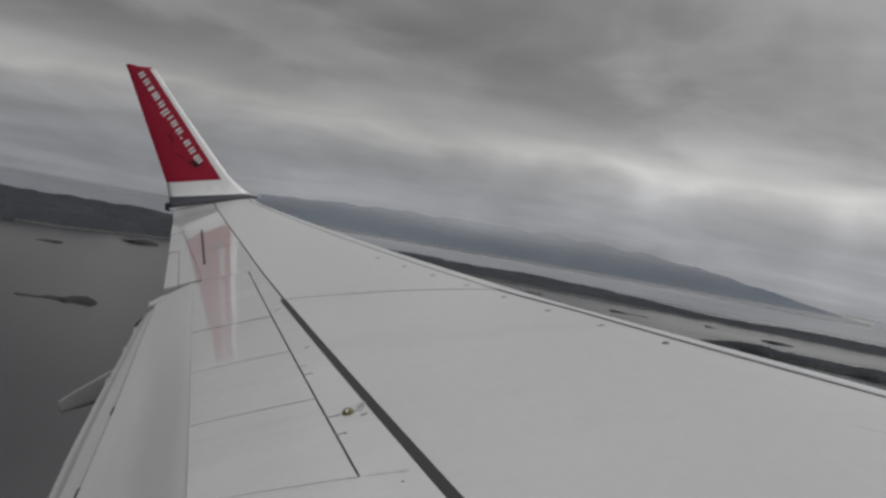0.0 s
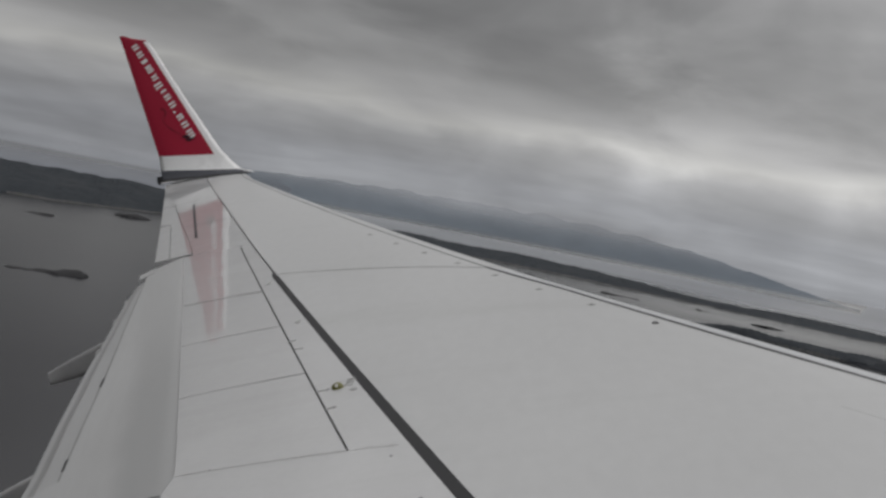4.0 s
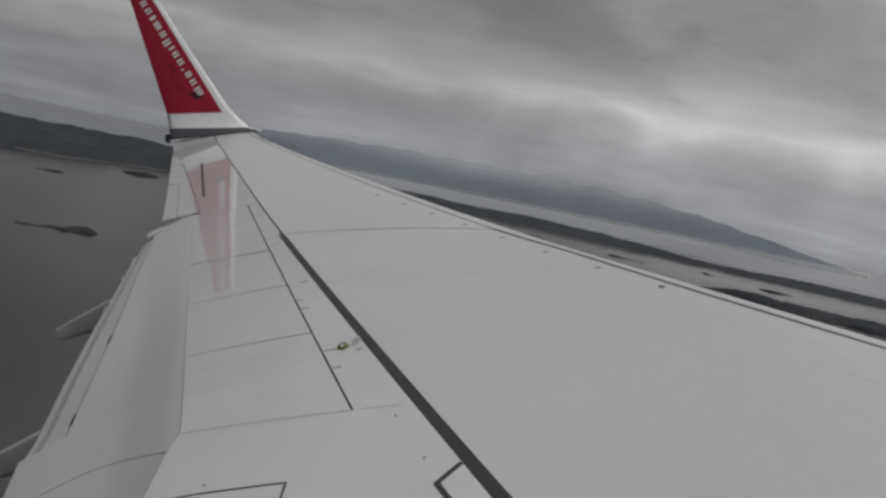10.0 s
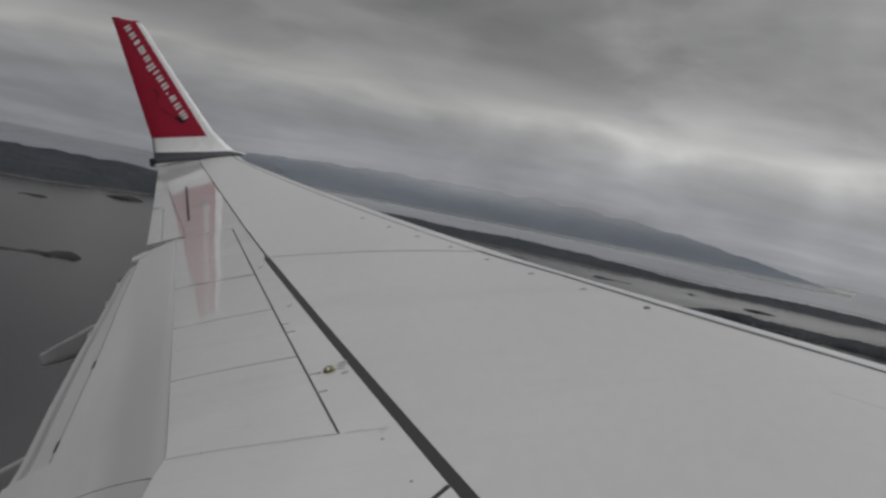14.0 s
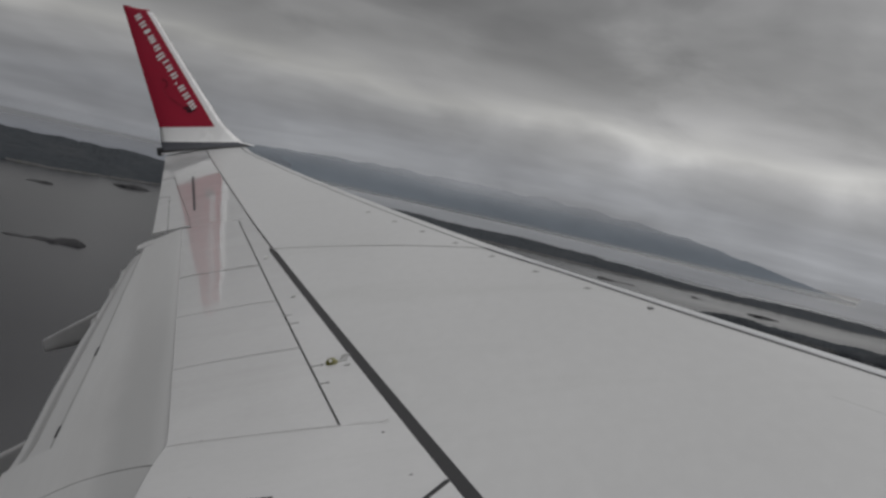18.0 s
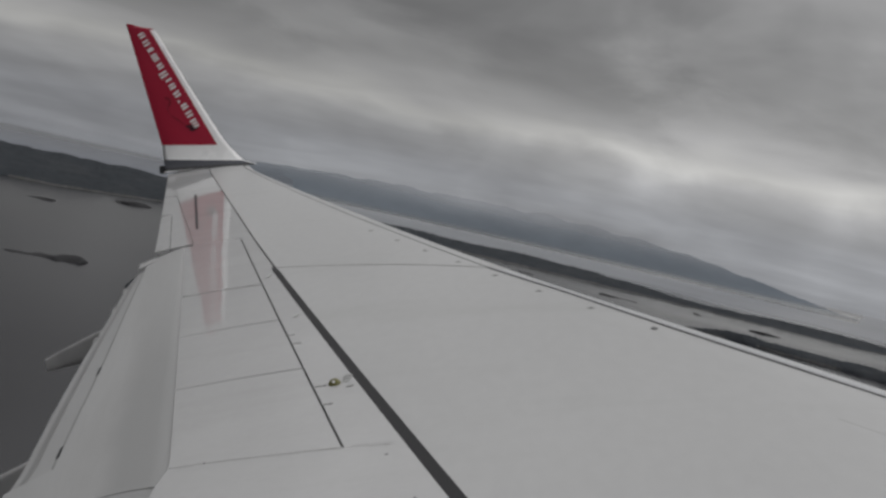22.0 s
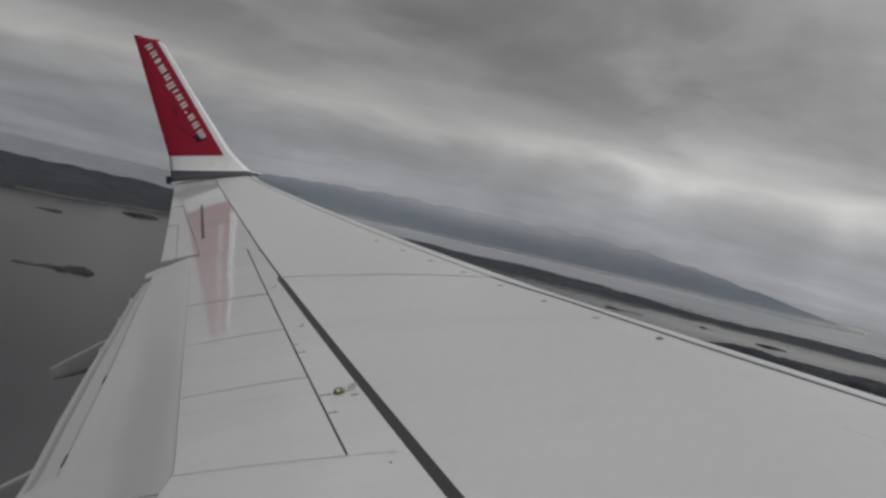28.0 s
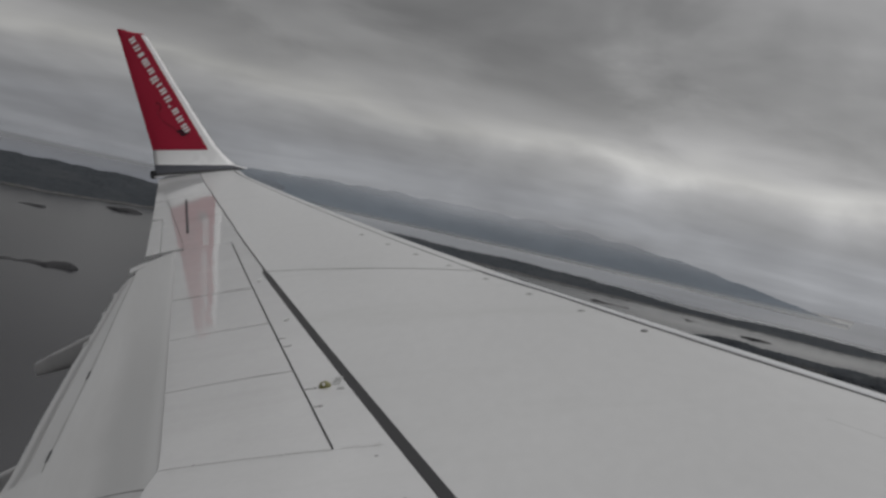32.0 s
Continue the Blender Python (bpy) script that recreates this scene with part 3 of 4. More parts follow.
# fixed plates between the stripe and the spoilers, and out to the tip
part("trailing_panel", grid_slab(strip(1.9, 11.6, lambda x: band_back(x) + 0.002 if x < 10.05 else band_front(x) + 0.012, lambda x: hinge(x) - 0.006), 60, 4, 0.016, "trailing_panel", M_AFT), wing, "glossy pale strip ahead of the spoilers")
part("trailing_panel", grid_slab(strip(11.603, 15.15, lambda x: band_front(x) + 0.010, lambda x: aileron_front(x) - 0.002), 40, 16, 0.016, "trailing_panel", M_AFT), wing, "glossy pale panel ahead of the aileron")
part("tip_panel", grid_slab(strip(15.155, 17.05, lambda x: band_front(x) + 0.008, lambda x: trail(x)), 30, 16, 0.016, "tip_panel", M_AFT), wing, "glossy pale wingtip panel")

# spoilers, each hinged along its front edge
for a, b in ((6.0, 7.24), (7.25, 8.37), (8.38, 9.53), (9.54, 11.6)):
    def edges(v, a=a):
        return a + 0.0005 + (0.0965 * v if a == 6.0 else -0.01 * v)
    sp = part("spoiler", grid_slab(strip(edges, b - 0.009, lambda x: hinge(x) + 0.006, shroud, 0.0003), 16, 10, 0.02, "spoiler", M_AFT), wing)
part("inner_panel", grid_slab(strip(1.9, lambda v: 5.9985 + 0.0965 * v, lambda x: hinge(x) - 0.006, lambda x: shroud(x), 0.0), 50, 10, 0.02, "inner_panel", M_AFT), wing, "fixed pale panel inboard of the spoilers")


# aileron with its tab
def tab_line(x):
    return trail(x) - interp(x, (11.9, 13.75), (0.155, 0.135))


aileron = part("aileron", grid_slab(strip(11.72, 15.14, lambda x: aileron_front(x) + 0.002, lambda x: tab_line(x) - 0.004 if x < 13.8 else trail(x), -0.004), 40, 8, 0.03, "aileron", M_AFT), wing, "white aileron with a thin tab line")
part("tab", grid_slab(strip(11.74, 13.78, lambda x: tab_line(x) + 0.004, trail, -0.006), 20, 3, 0.02, "tab", M_AFT), aileron)


# flaps: a main plate bending down behind the spoilers, and a slimmer aft plate
def flap_point(x, s, drop):
    """s metres aft of the shroud."""
    y = 5.78 + 0.297 * (x - 5.5) - 0.31
    base = skin(x, y)
    return Vector((x, y + s, base.z - 0.25 * s - drop - 0.10 * s * s))


def flap_aft(x):
    return interp(x, (6.1, 6.765, 7.535, 8.47, 9.93, 11.45), (0.71, 0.669, 0.622, 0.557, 0.481, 0.384))


def flap_far(x):
    return interp(x, (6.77, 7.09, 8.02, 9.08, 9.89, 11.01, 11.4), (0.975, 0.92, 0.873, 0.785, 0.69, 0.575, 0.49))


def flap_joint(v):
    """The joint between inner and outer flap bends inboard towards the shroud."""
    return 6.102 - 0.22 * max(0.0, 1 - v / 0.75) ** 1.6


def main_flap(x0, x1, aft, lowered=0.004):
    def fn(u, v):
        x = lerp(x0(v) if callable(x0) else x0, x1(v) if callable(x1) else x1, u)
        return flap_point(x, lerp(-0.05, aft(x), v), lowered + 0.25 * max(0, 0.1 - v))
    return fn


def aft_flap(x0, x1):
    def fn(u, v):
        x = lerp(x0, x1, u)
        return flap_point(x, lerp(flap_aft(x) - 0.05, flap_far(x), v), lerp(0.012, 0.045, v))
    return fn


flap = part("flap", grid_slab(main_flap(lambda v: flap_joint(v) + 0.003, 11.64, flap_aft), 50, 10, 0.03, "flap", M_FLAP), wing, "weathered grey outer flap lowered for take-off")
part("aft_segment", grid_slab(aft_flap(6.775, 11.4), 40, 4, 0.02, "aft_segment", M_FLAP), flap)


# Darker paint stands for the shading of the down-turned trailing edge.
part("trailing_edge", grid_slab(lambda u, v: flap_point(lerp(6.78, 11.3, u), lerp(lerp(flap_aft(lerp(6.78, 11.3, u)) - 0.05, flap_far(lerp(6.78, 11.3, u)), 0.66), flap_far(lerp(6.78, 11.3, u)) + 0.004, v), lerp(0.030, 0.050, v)), 40, 2, 0.006, "trailing_edge", M_FLAPSHADE), flap, "trailing edge strip painted darker as shading")
for x in (10.3, 9.48, 10.9):
    part("hinge_bracket", grid_slab(lambda u, v, x=x: flap_point(x + 0.12 * u, flap_far(x + 0.12 * u) - 0.03 + 0.045 * v, 0.045 - 0.02 * math.sin(math.pi * u) * (1 - 0.3 * v)), 6, 3, 0.012, "hinge_bracket", M_FAIRING), flap)
# dark strip painted as the shadow line of the step to the aft segment
part("step_shadow", grid_slab(lambda u, v: flap_point(lerp(6.78, 11.4, u), flap_aft(lerp(6.78, 11.4, u)) + 0.016 * v, 0.010), 40, 1, 0.004, "step_shadow", M_GAPSHADE), flap)
part("end_cover", grid_slab(lambda u, v: flap_point(lerp(6.105, 6.766, u), lerp(flap_aft(lerp(6.105, 6.766, u)), 0.955, v), 0.004), 8, 4, 0.03, "end_cover", M_FLAP), flap)
for x in (8.32, 6.94):
    part("slot", grid_slab(lambda u, v, x=x: flap_point(x + 0.15 * u, flap_aft(x + 0.15 * u) - 0.001 + 0.026 * v, 0.008), 3, 1, 0.006, "slot", M_GAP), flap, "dark gap at a hinge")
part("tip_fence", grid_slab(lambda u, v: flap_point(lerp(11.45, 11.66, u), lerp(0.30, 0.47, v), 0.0), 3, 4, 0.02, "tip_fence", M_FLAP), flap)


def inner_aft(x):
    return interp(x, (1.9, 6.1), (2.0, 0.95))


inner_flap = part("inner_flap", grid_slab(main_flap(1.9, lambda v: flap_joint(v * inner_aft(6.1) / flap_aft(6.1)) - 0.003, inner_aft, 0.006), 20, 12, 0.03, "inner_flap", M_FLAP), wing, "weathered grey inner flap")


# canoe-shaped flap-track fairings
def fairing(x, y1, z1, half, length):
    """Drooped tail of a fairing: z1 is the top of its blunt end at y1; it deepens forwards under the wing."""
    verts, faces = [], []
    n, k = 14, 28
    for i in range(n + 1):
        f = length * i / n
        y, top = y1 - f, z1 + 0.40 * min(f, 0.60) - 0.10 * max(0, f - 0.60)
        deep, wide = 0.115 + 0.24 * min(f, 1.0), half * min(1, 0.62 + 0.5 * f)
        if i == 0:
            deep, wide, top = deep * 0.9, wide * 0.8, top - 0.006
        for j in range(k):
            a = math.tau * j / k
            ca, sa = math.cos(a), math.sin(a)
            verts.append((x + wide * (0.30 + 0.70 * ((sa + 1) / 2) ** 0.7) * math.copysign(abs(ca) ** 0.4, ca), y, top - deep / 2 + deep / 2 * math.copysign(abs(sa) ** 0.45, sa)))
    for i in range(n):
        for j in range(k):
            faces.append((i * k + j, i * k + (j + 1) % k, (i + 1) * k + (j + 1) % k, (i + 1) * k + j))
    faces += [tuple(range(k)), tuple(n * k + j for j in range(k))]
    return mesh_from(verts, faces, "flap_track_fairing", M_FAIRING)


part("flap_track_fairing", fairing(10.0, 8.04, 0.445, 0.085, 2.2), wing, "pale canoe fairing drooping under the flap")
part("flap_track_fairing", fairing(7.5, 7.50, -0.035, 0.09, 2.0), wing, "pale canoe fairing drooping under the flap")

# ---- the upturned tip ----
WL_H = (0.0, 0.07, 0.20, 0.343, 0.427, 1.20, 2.20, 2.31, 2.385)
WL_TE = (9.262, 9.268, 9.28, 9.295, 9.302, 9.498, 9.752, 9.780, 9.80)
WL_LE = (7.81, 8.02, 8.15, 8.275, 8.338, 8.778, 9.318, 9.40, 9.62)
ZB = 2.224


def tip_point(y, h, side=0.0):
    """Point of the upturned tip's inner face at height h above its foot."""
    te, le = interp(h, WL_H, WL_TE), interp(h, WL_H, WL_LE)
    v = min(max((te - y) / max(te - le, 0.02), 0), 1)
    fat = 0.045 * (te - le) * (math.sin(math.pi * v ** 0.7) ** 0.8 if 0 < v < 1 else 0)
    root = -0.10 * math.exp(-max(h, 0) / 0.09)
    dip = 0.06 * v ** 2 * max(0.0, (h - 2.2) / 0.185)
    return Vector((17.12 + 0.2 * h + root + fat * side, y, ZB + h - dip))


def winglet_mesh():
    hs = [0.0, 0.03, 0.07, 0.13, 0.2, 0.3, 0.43, 0.8, 1.3, 1.8, 2.20, 2.26, 2.31, 2.35, 2.385]
    n = 14
    verts, faces = [], []
    for h in hs:
        te, le = interp(h, WL_H, WL_TE), interp(h, WL_H, WL_LE)
        ring = [(lerp(te, le, i / n), -1) for i in range(n + 1)] + [(lerp(le, te, i / n), 1) for i in range(1, n)]
        verts += [tip_point(y, h, s) for y, s in ring]
    k = 2 * n
    for r in range(len(hs) - 1):
        for j in range(k):
            faces.append((r * k + j, r * k + (j + 1) % k, (r + 1) * k + (j + 1) % k, (r + 1) * k + j))
    faces += [tuple(range(k)), tuple((len(hs) - 1) * k + j for j in range(k))]
    return mesh_from(verts, faces, "winglet", M_WHITE)


winglet = part("winglet", winglet_mesh(), wing, "upturned wingtip, red with a white leading edge")
OUT = (-1, 0, 0)


def tip_plate(y_a, y_b, h0, h1, proud, name, mat, nu=10, nv=24):
    """Thin film on the inner face between two edges given as functions of height."""
    def fn(u, v):
        h = lerp(h0, h1, v) if not callable(h0) else lerp(h0(u), h1(u), v)
        return tip_point(lerp(y_a(h), y_b(h), u), h, -1) + Vector((-proud, 0, 0))
    return grid_slab(fn, nu, nv, 0.004, name, mat, down=(1, 0, 0))


def te_at(h):
    return interp(h, WL_H, WL_TE)


def le_at(h):
    return interp(h, WL_H, WL_LE)


def red_front(h):
    return interp(h, (0.346, 2.24, 2.30, 2.385), (8.43, 9.415, 9.40, 9.64))


part("red_panel", tip_plate(lambda h: te_at(h) - 0.002, red_front, lambda u: lerp(0.425, 0.35, u), lambda u: lerp(2.384, 2.315, u), 0.005, "red_panel", M_RED), winglet, "glossy red panel")


def tip_cap():
    """Red paint wrapped over the rounded top of the tip."""
    hs, n = (2.275, 2.31, 2.35, 2.385, 2.389), 14
    verts, faces = [], []
    for h in hs:
        hh = min(h, 2.385)
        te, le = te_at(hh) + 0.001, le_at(hh) - 0.006
        ring = [(lerp(te, le, i / n), -1) for i in range(n + 1)] + [(lerp(le, te, i / n), 1) for i in range(1, n)]
        for y, side in ring:
            q = tip_point(y, hh, side)
            verts.append(Vector((q.x + 0.008 * side, y, q.z + h - hh)))
    k = 2 * n
    for r in range(len(hs) - 1):
        for j in range(k):
            faces.append((r * k + j, r * k + (j + 1) % k, (r + 1) * k + (j + 1) % k, (r + 1) * k + j))
    faces.append(tuple((len(hs) - 1) * k + j for j in range(k)))
    return mesh_from(verts, faces, "tip_cap", M_RED)


part("tip_cap", tip_cap(), winglet, "red painted top edge")
part("foot_stripe", tip_plate(lambda h: te_at(h) - 0.001, lambda h: le_at(h) + 0.03, lambda u: lerp(0.03, 0.0, u), lambda u: lerp(0.20, 0.075, u), 0.004, "foot_stripe", M_GREYDECAL, 12, 6), winglet, "slate grey stripe at the foot")

part("foot_seal", tip_plate(lambda h: te_at(h) - 0.001, lambda h: le_at(h) + 0.05, lambda u: lerp(0.02, -0.01, u), lambda u: lerp(0.065, 0.02, u), 0.008, "foot_seal", M_GAP, 12, 3), winglet, "dark rubber seal along the foot")

# white name decal, simplified to plain upright bars along the slope of the tip
MARK_SIZES = (0.088, 0.090, 0.060, 0.126, 0.088, 0.090, 0.034, 0.088, 0.090, 0.034, 0.084, 0.090, 0.136)
run_y0, run_h0, run_y1, run_h1 = 9.57, 2.215, 8.735, 0.655
run_len = math.hypot(run_y1 - run_y0, run_h1 - run_h0)
ay, ah = (run_y1 - run_y0) / run_len, (run_h1 - run_h0) / run_len
gap_len = (run_len - sum(MARK_SIZES)) / (len(MARK_SIZES) - 1)


def decal_bar(mid, wide, tall, drop):
    """A white bar across the run of the name, mid metres along it, with rounded corners."""
    r = 0.010
    front, back = [], []
    for cx, cy, a0 in ((wide / 2 - r, tall / 2 - r, 0), (-wide / 2 + r, tall / 2 - r, 90), (-wide / 2 + r, -tall / 2 + r, 180), (wide / 2 - r, -tall / 2 + r, 270)):
        for k in range(3):
            ox, oy = cx + r * math.cos(radians(a0 + k * 45)), cy + r * math.sin(radians(a0 + k * 45)) + drop
            q = tip_point(run_y0 + ay * (mid + ox) + ah * oy, run_h0 + ah * (mid + ox) - ay * oy, -1)
            front.append(q + Vector((-0.009, 0, 0)))
            back.append(q + Vector((-0.004, 0, 0)))
    k = len(front)
    faces = [tuple(range(k))] + [(j, k + j, k + (j + 1) % k, (j + 1) % k) for j in range(k)]
    part("decal_bar", mesh_from(front + back, faces, "decal_bar", M_LETTER, smooth=False), winglet)


along = 0.0
for i, w in enumerate(MARK_SIZES):
    tall, drop = {5: (0.130, -0.022), 9: (0.034, -0.034)}.get(i, (0.098, 0.0))
    count = 1 if w < 0.05 else (3 if w > 0.11 else 2)
    for k in range(count):
        off = (k / (count - 1) - 0.5) * (w - 0.034) if count > 1 else 0.0
        decal_bar(along + w / 2 + off, 0.034, tall, drop)
    along += w + gap_len

# two dark patches on the red: a faint curved scuff and a blacker smudge
def tip_film(ring, name, mat, label):
    n = len(ring)
    front = [tip_point(a, b, -1) + Vector((-0.012, 0, 0)) for a, b in ring]
    back = [tip_point(a, b, -1) + Vector((-0.004, 0, 0)) for a, b in ring]
    part(name, mesh_from(front + back, [tuple(range(n))] + [(j, n + j, n + (j + 1) % n, (j + 1) % n) for j in range(n)], name, mat, smooth=False), winglet, label)


arc = [radians(60 + 15 * k) for k in range(13)]
tip_film([(9.19 + 0.070 * math.cos(a), 1.08 + 0.085 * math.sin(a)) for a in arc] + [(9.19 + 0.036 * math.cos(a), 1.075 + 0.050 * math.sin(a)) for a in reversed(arc)],
         "dark_patch", M_SCUFF, "faint dark curved scuff")
sweep = [(9.20 + (8.87 - 9.20) * k / 10 + 0.07 * math.sin(math.pi * k / 10), 1.02 + (0.68 - 1.02) * k / 10) for k in range(11)]
tip_film([(a + 0.008, b + 0.008) for a, b in sweep] + [(a - 0.004, b - 0.004) for a, b in reversed(sweep)], "dark_patch", M_SCUFF, "thin faint scratch")
for y, h, rw, rh in ((8.845, 0.675, 0.058, 0.026), (8.80, 0.625, 0.050, 0.030), (8.735, 0.635, 0.022, 0.018)):
    tip_film([(y + rw * math.cos(a * math.tau / 18) * (1 + 0.25 * math.sin(3 * a)), h + rh * math.sin(a * math.tau / 18) * (1 + 0.2 * math.cos(2.3 * a))) for a in range(18)],
             "dark_patch", M_SMUDGE, "dark smudged decal")

# small dark position-light housing at the foot of the tip
light_box = bmesh.new()
bmesh.ops.create_cube(light_box, size=1.0)
bmesh.ops.bevel(light_box, geom=light_box.edges[:], offset=0.12, segments=2, affect="EDGES")
light_me = bpy.data.meshes.new("tail_light")
light_box.to_mesh(light_me)
light_box.free()
light_me.materials.append(M_GAP)
tail_light = part("tail_light", light_me, winglet, "small dark tail light housing")
tail_light.location, tail_light.scale = (17.06, 9.285, 2.27), (0.06, 0.08, 0.12)

# ---- small fittings on the wing ----
def dome_mesh(r, h, name, mat, rings=3, n=12):
    verts, faces = [(0, 0, h)], []
    for i in range(1, rings + 1):
        a = math.pi / 2 * i / rings
        verts += [(r * math.sin(a) * math.cos(j * math.tau / n), r * math.sin(a) * math.sin(j * math.tau / n), h * math.cos(a)) for j in range(n)]
    faces += [(0, 1 + j, 1 + (j + 1) % n) for j in range(n)]
    for i in range(rings - 1):
        o = 1 + i * n
        faces += [(o + j, o + n + j, o + n + (j + 1) % n, o + (j + 1) % n) for j in range(n)]
    return mesh_from(verts, faces, name, mat)


def on_skin(ob, x, y, turn=0.0, proud=0.0):
    q = skin(x, y, proud)
    nx = skin(x + 0.05, y) - skin(x - 0.05, y)
    ny = skin(x, y + 0.05) - skin(x, y - 0.05)
    up = nx.cross(ny).normalized()
    side = nx.normalized()
    m = Matrix((side, up.cross(side), up)).transposed().to_4x4()
    ob.matrix_basis = Matrix.Translation(q) @ m @ pose(0, 0, 0, 0, 0, turn)
    return ob


# studs behind the leading edge: a shallow recess ring with a small dark plug
stud_plate = dome_mesh(0.030, 0.003, "slat_stud", M_MARK)
stud_plug = dome_mesh(0.020, 0.007, "plug", M_FASTENER, 2, 8)
for x, y in ((11.316, 5.372), (10.746, 5.064), (10.199, 4.773), (9.647, 4.473), (9.081, 4.18), (8.516, 3.883), (7.981, 3.58)):
    s = on_skin(part("slat_stud", stud_plate, wing), x, y)
    part("plug", stud_plug, s).scale = (0.85, 0.85, 0.9)
on_skin(part("stud_cap", dome_mesh(0.022, 0.010, "stud_cap", M_FASTENER), wing, "dark capped stud"), 7.424, 3.272, 0, 0.001)

# yellow tie-down fitting with a stencilled notice beside it
fit_base = on_skin(part("tie_down_fitting", dome_mesh(0.033, 0.028, "tie_down_fitting", M_BRASS, 5, 18), wing, "yellow painted tie-down fitting"), 6.893, 5.010)
# Pale disc on the side facing the cabin, a painted highlight.
eye = bmesh.new()
bmesh.ops.create_cone(eye, cap_ends=True, segments=14, radius1=0.011, radius2=0.008, depth=0.010)
highlight_me = bpy.data.meshes.new("ring")
eye.to_mesh(highlight_me)
eye.free()
highlight_me.materials.append(M_LETTER)
part("ring", highlight_me, fit_base, "pale disc painted as the highlight on the dome").matrix_basis = pose(-0.021, 0.0, 0.0175, 0, -55, 0)


def bar(name, x0, x1, y0, y1, mat, proud=0.003, label="", n=4):
    return part(name, grid_slab(lambda u, v: skin(lerp(x0, x1, u), lerp(y0, y1, v), proud), n, n, 0.004, name, mat), wing, label)


for i in range(3):
    bar("stencil_bar", 6.90 + 0.045 * i, 6.925 + 0.045 * i, 4.93, 4.975, M_MARK)
bar("stencil_bar", 6.815, 6.845, 4.90, 4.935, M_MARK)
bar("stencil_bar", 8.38, 8.44, 5.50, 5.53, M_MARK)
bar("stencil_bar", 9.71, 9.79, 5.99, 6.02, M_MARK)

# hinge fittings along the spoilers
for x, y in ((6.886, 5.095), (6.594, 5.0), (7.96, 5.47), (7.759, 5.387)):
    bar("hinge_fitting", x - 0.007, x + 0.007, y - 0.03, y + 0.03, M_MARK, 0.003)
for x, y in ((6.886, 5.06), (6.594, 4.985)):
    on_skin(part("hinge_bolt", stud_plug, wing), x, y).scale = (0.45, 0.45, 0.6)
for x, y in ((5.40, 4.46), (5.49, 5.36), (6.08, 5.48), (5.86, 4.62)):
    on_skin(part("rivet", stud_plug, wing), x, y).scale = (0.4, 0.4, 0.4)


# grimy seam lines between plates
def seam(pa, pb, width, mat, proud=0.0025, name="seam"):
    (xa, ya), (xb, yb) = pa, pb
    d = Vector((xb - xa, yb - ya)).normalized()
    nrm = Vector((-d.y, d.x)) * width / 2

    def fn(u, v):
        x, y = lerp(xa, xb, u) + nrm.x * (2 * v - 1), lerp(ya, yb, u) + nrm.y * (2 * v - 1)
        return skin(x, y, proud)
    return part(name, grid_slab(fn, 18, 1, 0.003, name, mat), wing)


seam((6.0, 4.835), (6.096, 5.65), 0.006, M_SMEAR, 0.0018)

seam((9.484, 5.99), (9.56, 6.66), 0.010, M_MARK)
seam((10.04, 6.0), (9.40, 4.22), 0.008, M_MARK)
seam((6.0, 4.83), (5.97, 4.60), 0.006, M_FAINT, 0.0008)
seam((12.512, 7.42), (14.878, 8.138), 0.030, M_GAP, 0.003, "drain_slot")
seam((5.83, 2.76), (4.4, 1.95), 0.004, M_FAINT, 0.0004)
# hatch outlines beside the stripe and in the inner panel
seam((5.310, 4.312), (5.166, 4.398), 0.022, M_BAND, 0.003, "hatch_line")
seam((5.170, 4.398), (4.0, 3.94), 0.022, M_BAND, 0.0035, "hatch_line")
seam((5.373, 4.995), (5.420, 5.365), 0.008, M_BAND, 0.003, "hatch_line")
seam((5.420, 5.365), (5.430, 5.60), 0.007, M_BAND, 0.003, "hatch_line")
seam((5.376, 4.998), (4.6, 4.96), 0.008, M_BAND, 0.0035, "hatch_line")
# specks of grime along the inner seam, the shroud and the hinge line
speck_rng = np.random.default_rng(5)
speck_v, speck_f = [], []


def speck(x, y, r):
    o = len(speck_v)
    for k in range(6):
        a = k * math.tau / 6
        rr = r * speck_rng.uniform(0.5, 1.3)
        speck_v.append(skin(x + rr * math.cos(a), y + rr * math.sin(a), 0.0042))
    speck_f.append(tuple(range(o, o + 6)))


for k in range(150):
    u = speck_rng.uniform(0, 1) ** 1.5
    speck(lerp(6.0, 6.09, u) - abs(speck_rng.normal(0, 0.028)), lerp(4.62, 5.6, u), speck_rng.uniform(0.0012, 0.0045))
for k in range(60):
    x = speck_rng.uniform(6.2, 11.0)
    speck(x, shroud(x) - 0.02 - abs(speck_rng.normal(0, 0.02)), speck_rng.uniform(0.002, 0.006))
for k in range(60):
    x = speck_rng.uniform(6.0, 11.5)
    speck(x, hinge(x) - 0.012 - abs(speck_rng.normal(0, 0.03)), speck_rng.uniform(0.002, 0.006))
tagged(part("grime_specks", mesh_from(speck_v, speck_f, "grime_specks", M_SEAMDIRT, smooth=False), wing, "scattered dark specks of grime"), kind="stuff")
# rows of small fasteners on the tip
for i in range(14):
    on_skin(part("rivet", stud_plug, wing), 12.2 + i * 0.3, band_front(12.2 + i * 0.3) + 0.10).scale = (0.35, 0.35, 0.35)


# ---- fjord, islands and hills ----
def polar(az, dist, z=0.0):
    return Vector((dist * math.cos(radians(az)), dist * math.sin(radians(az)), z))


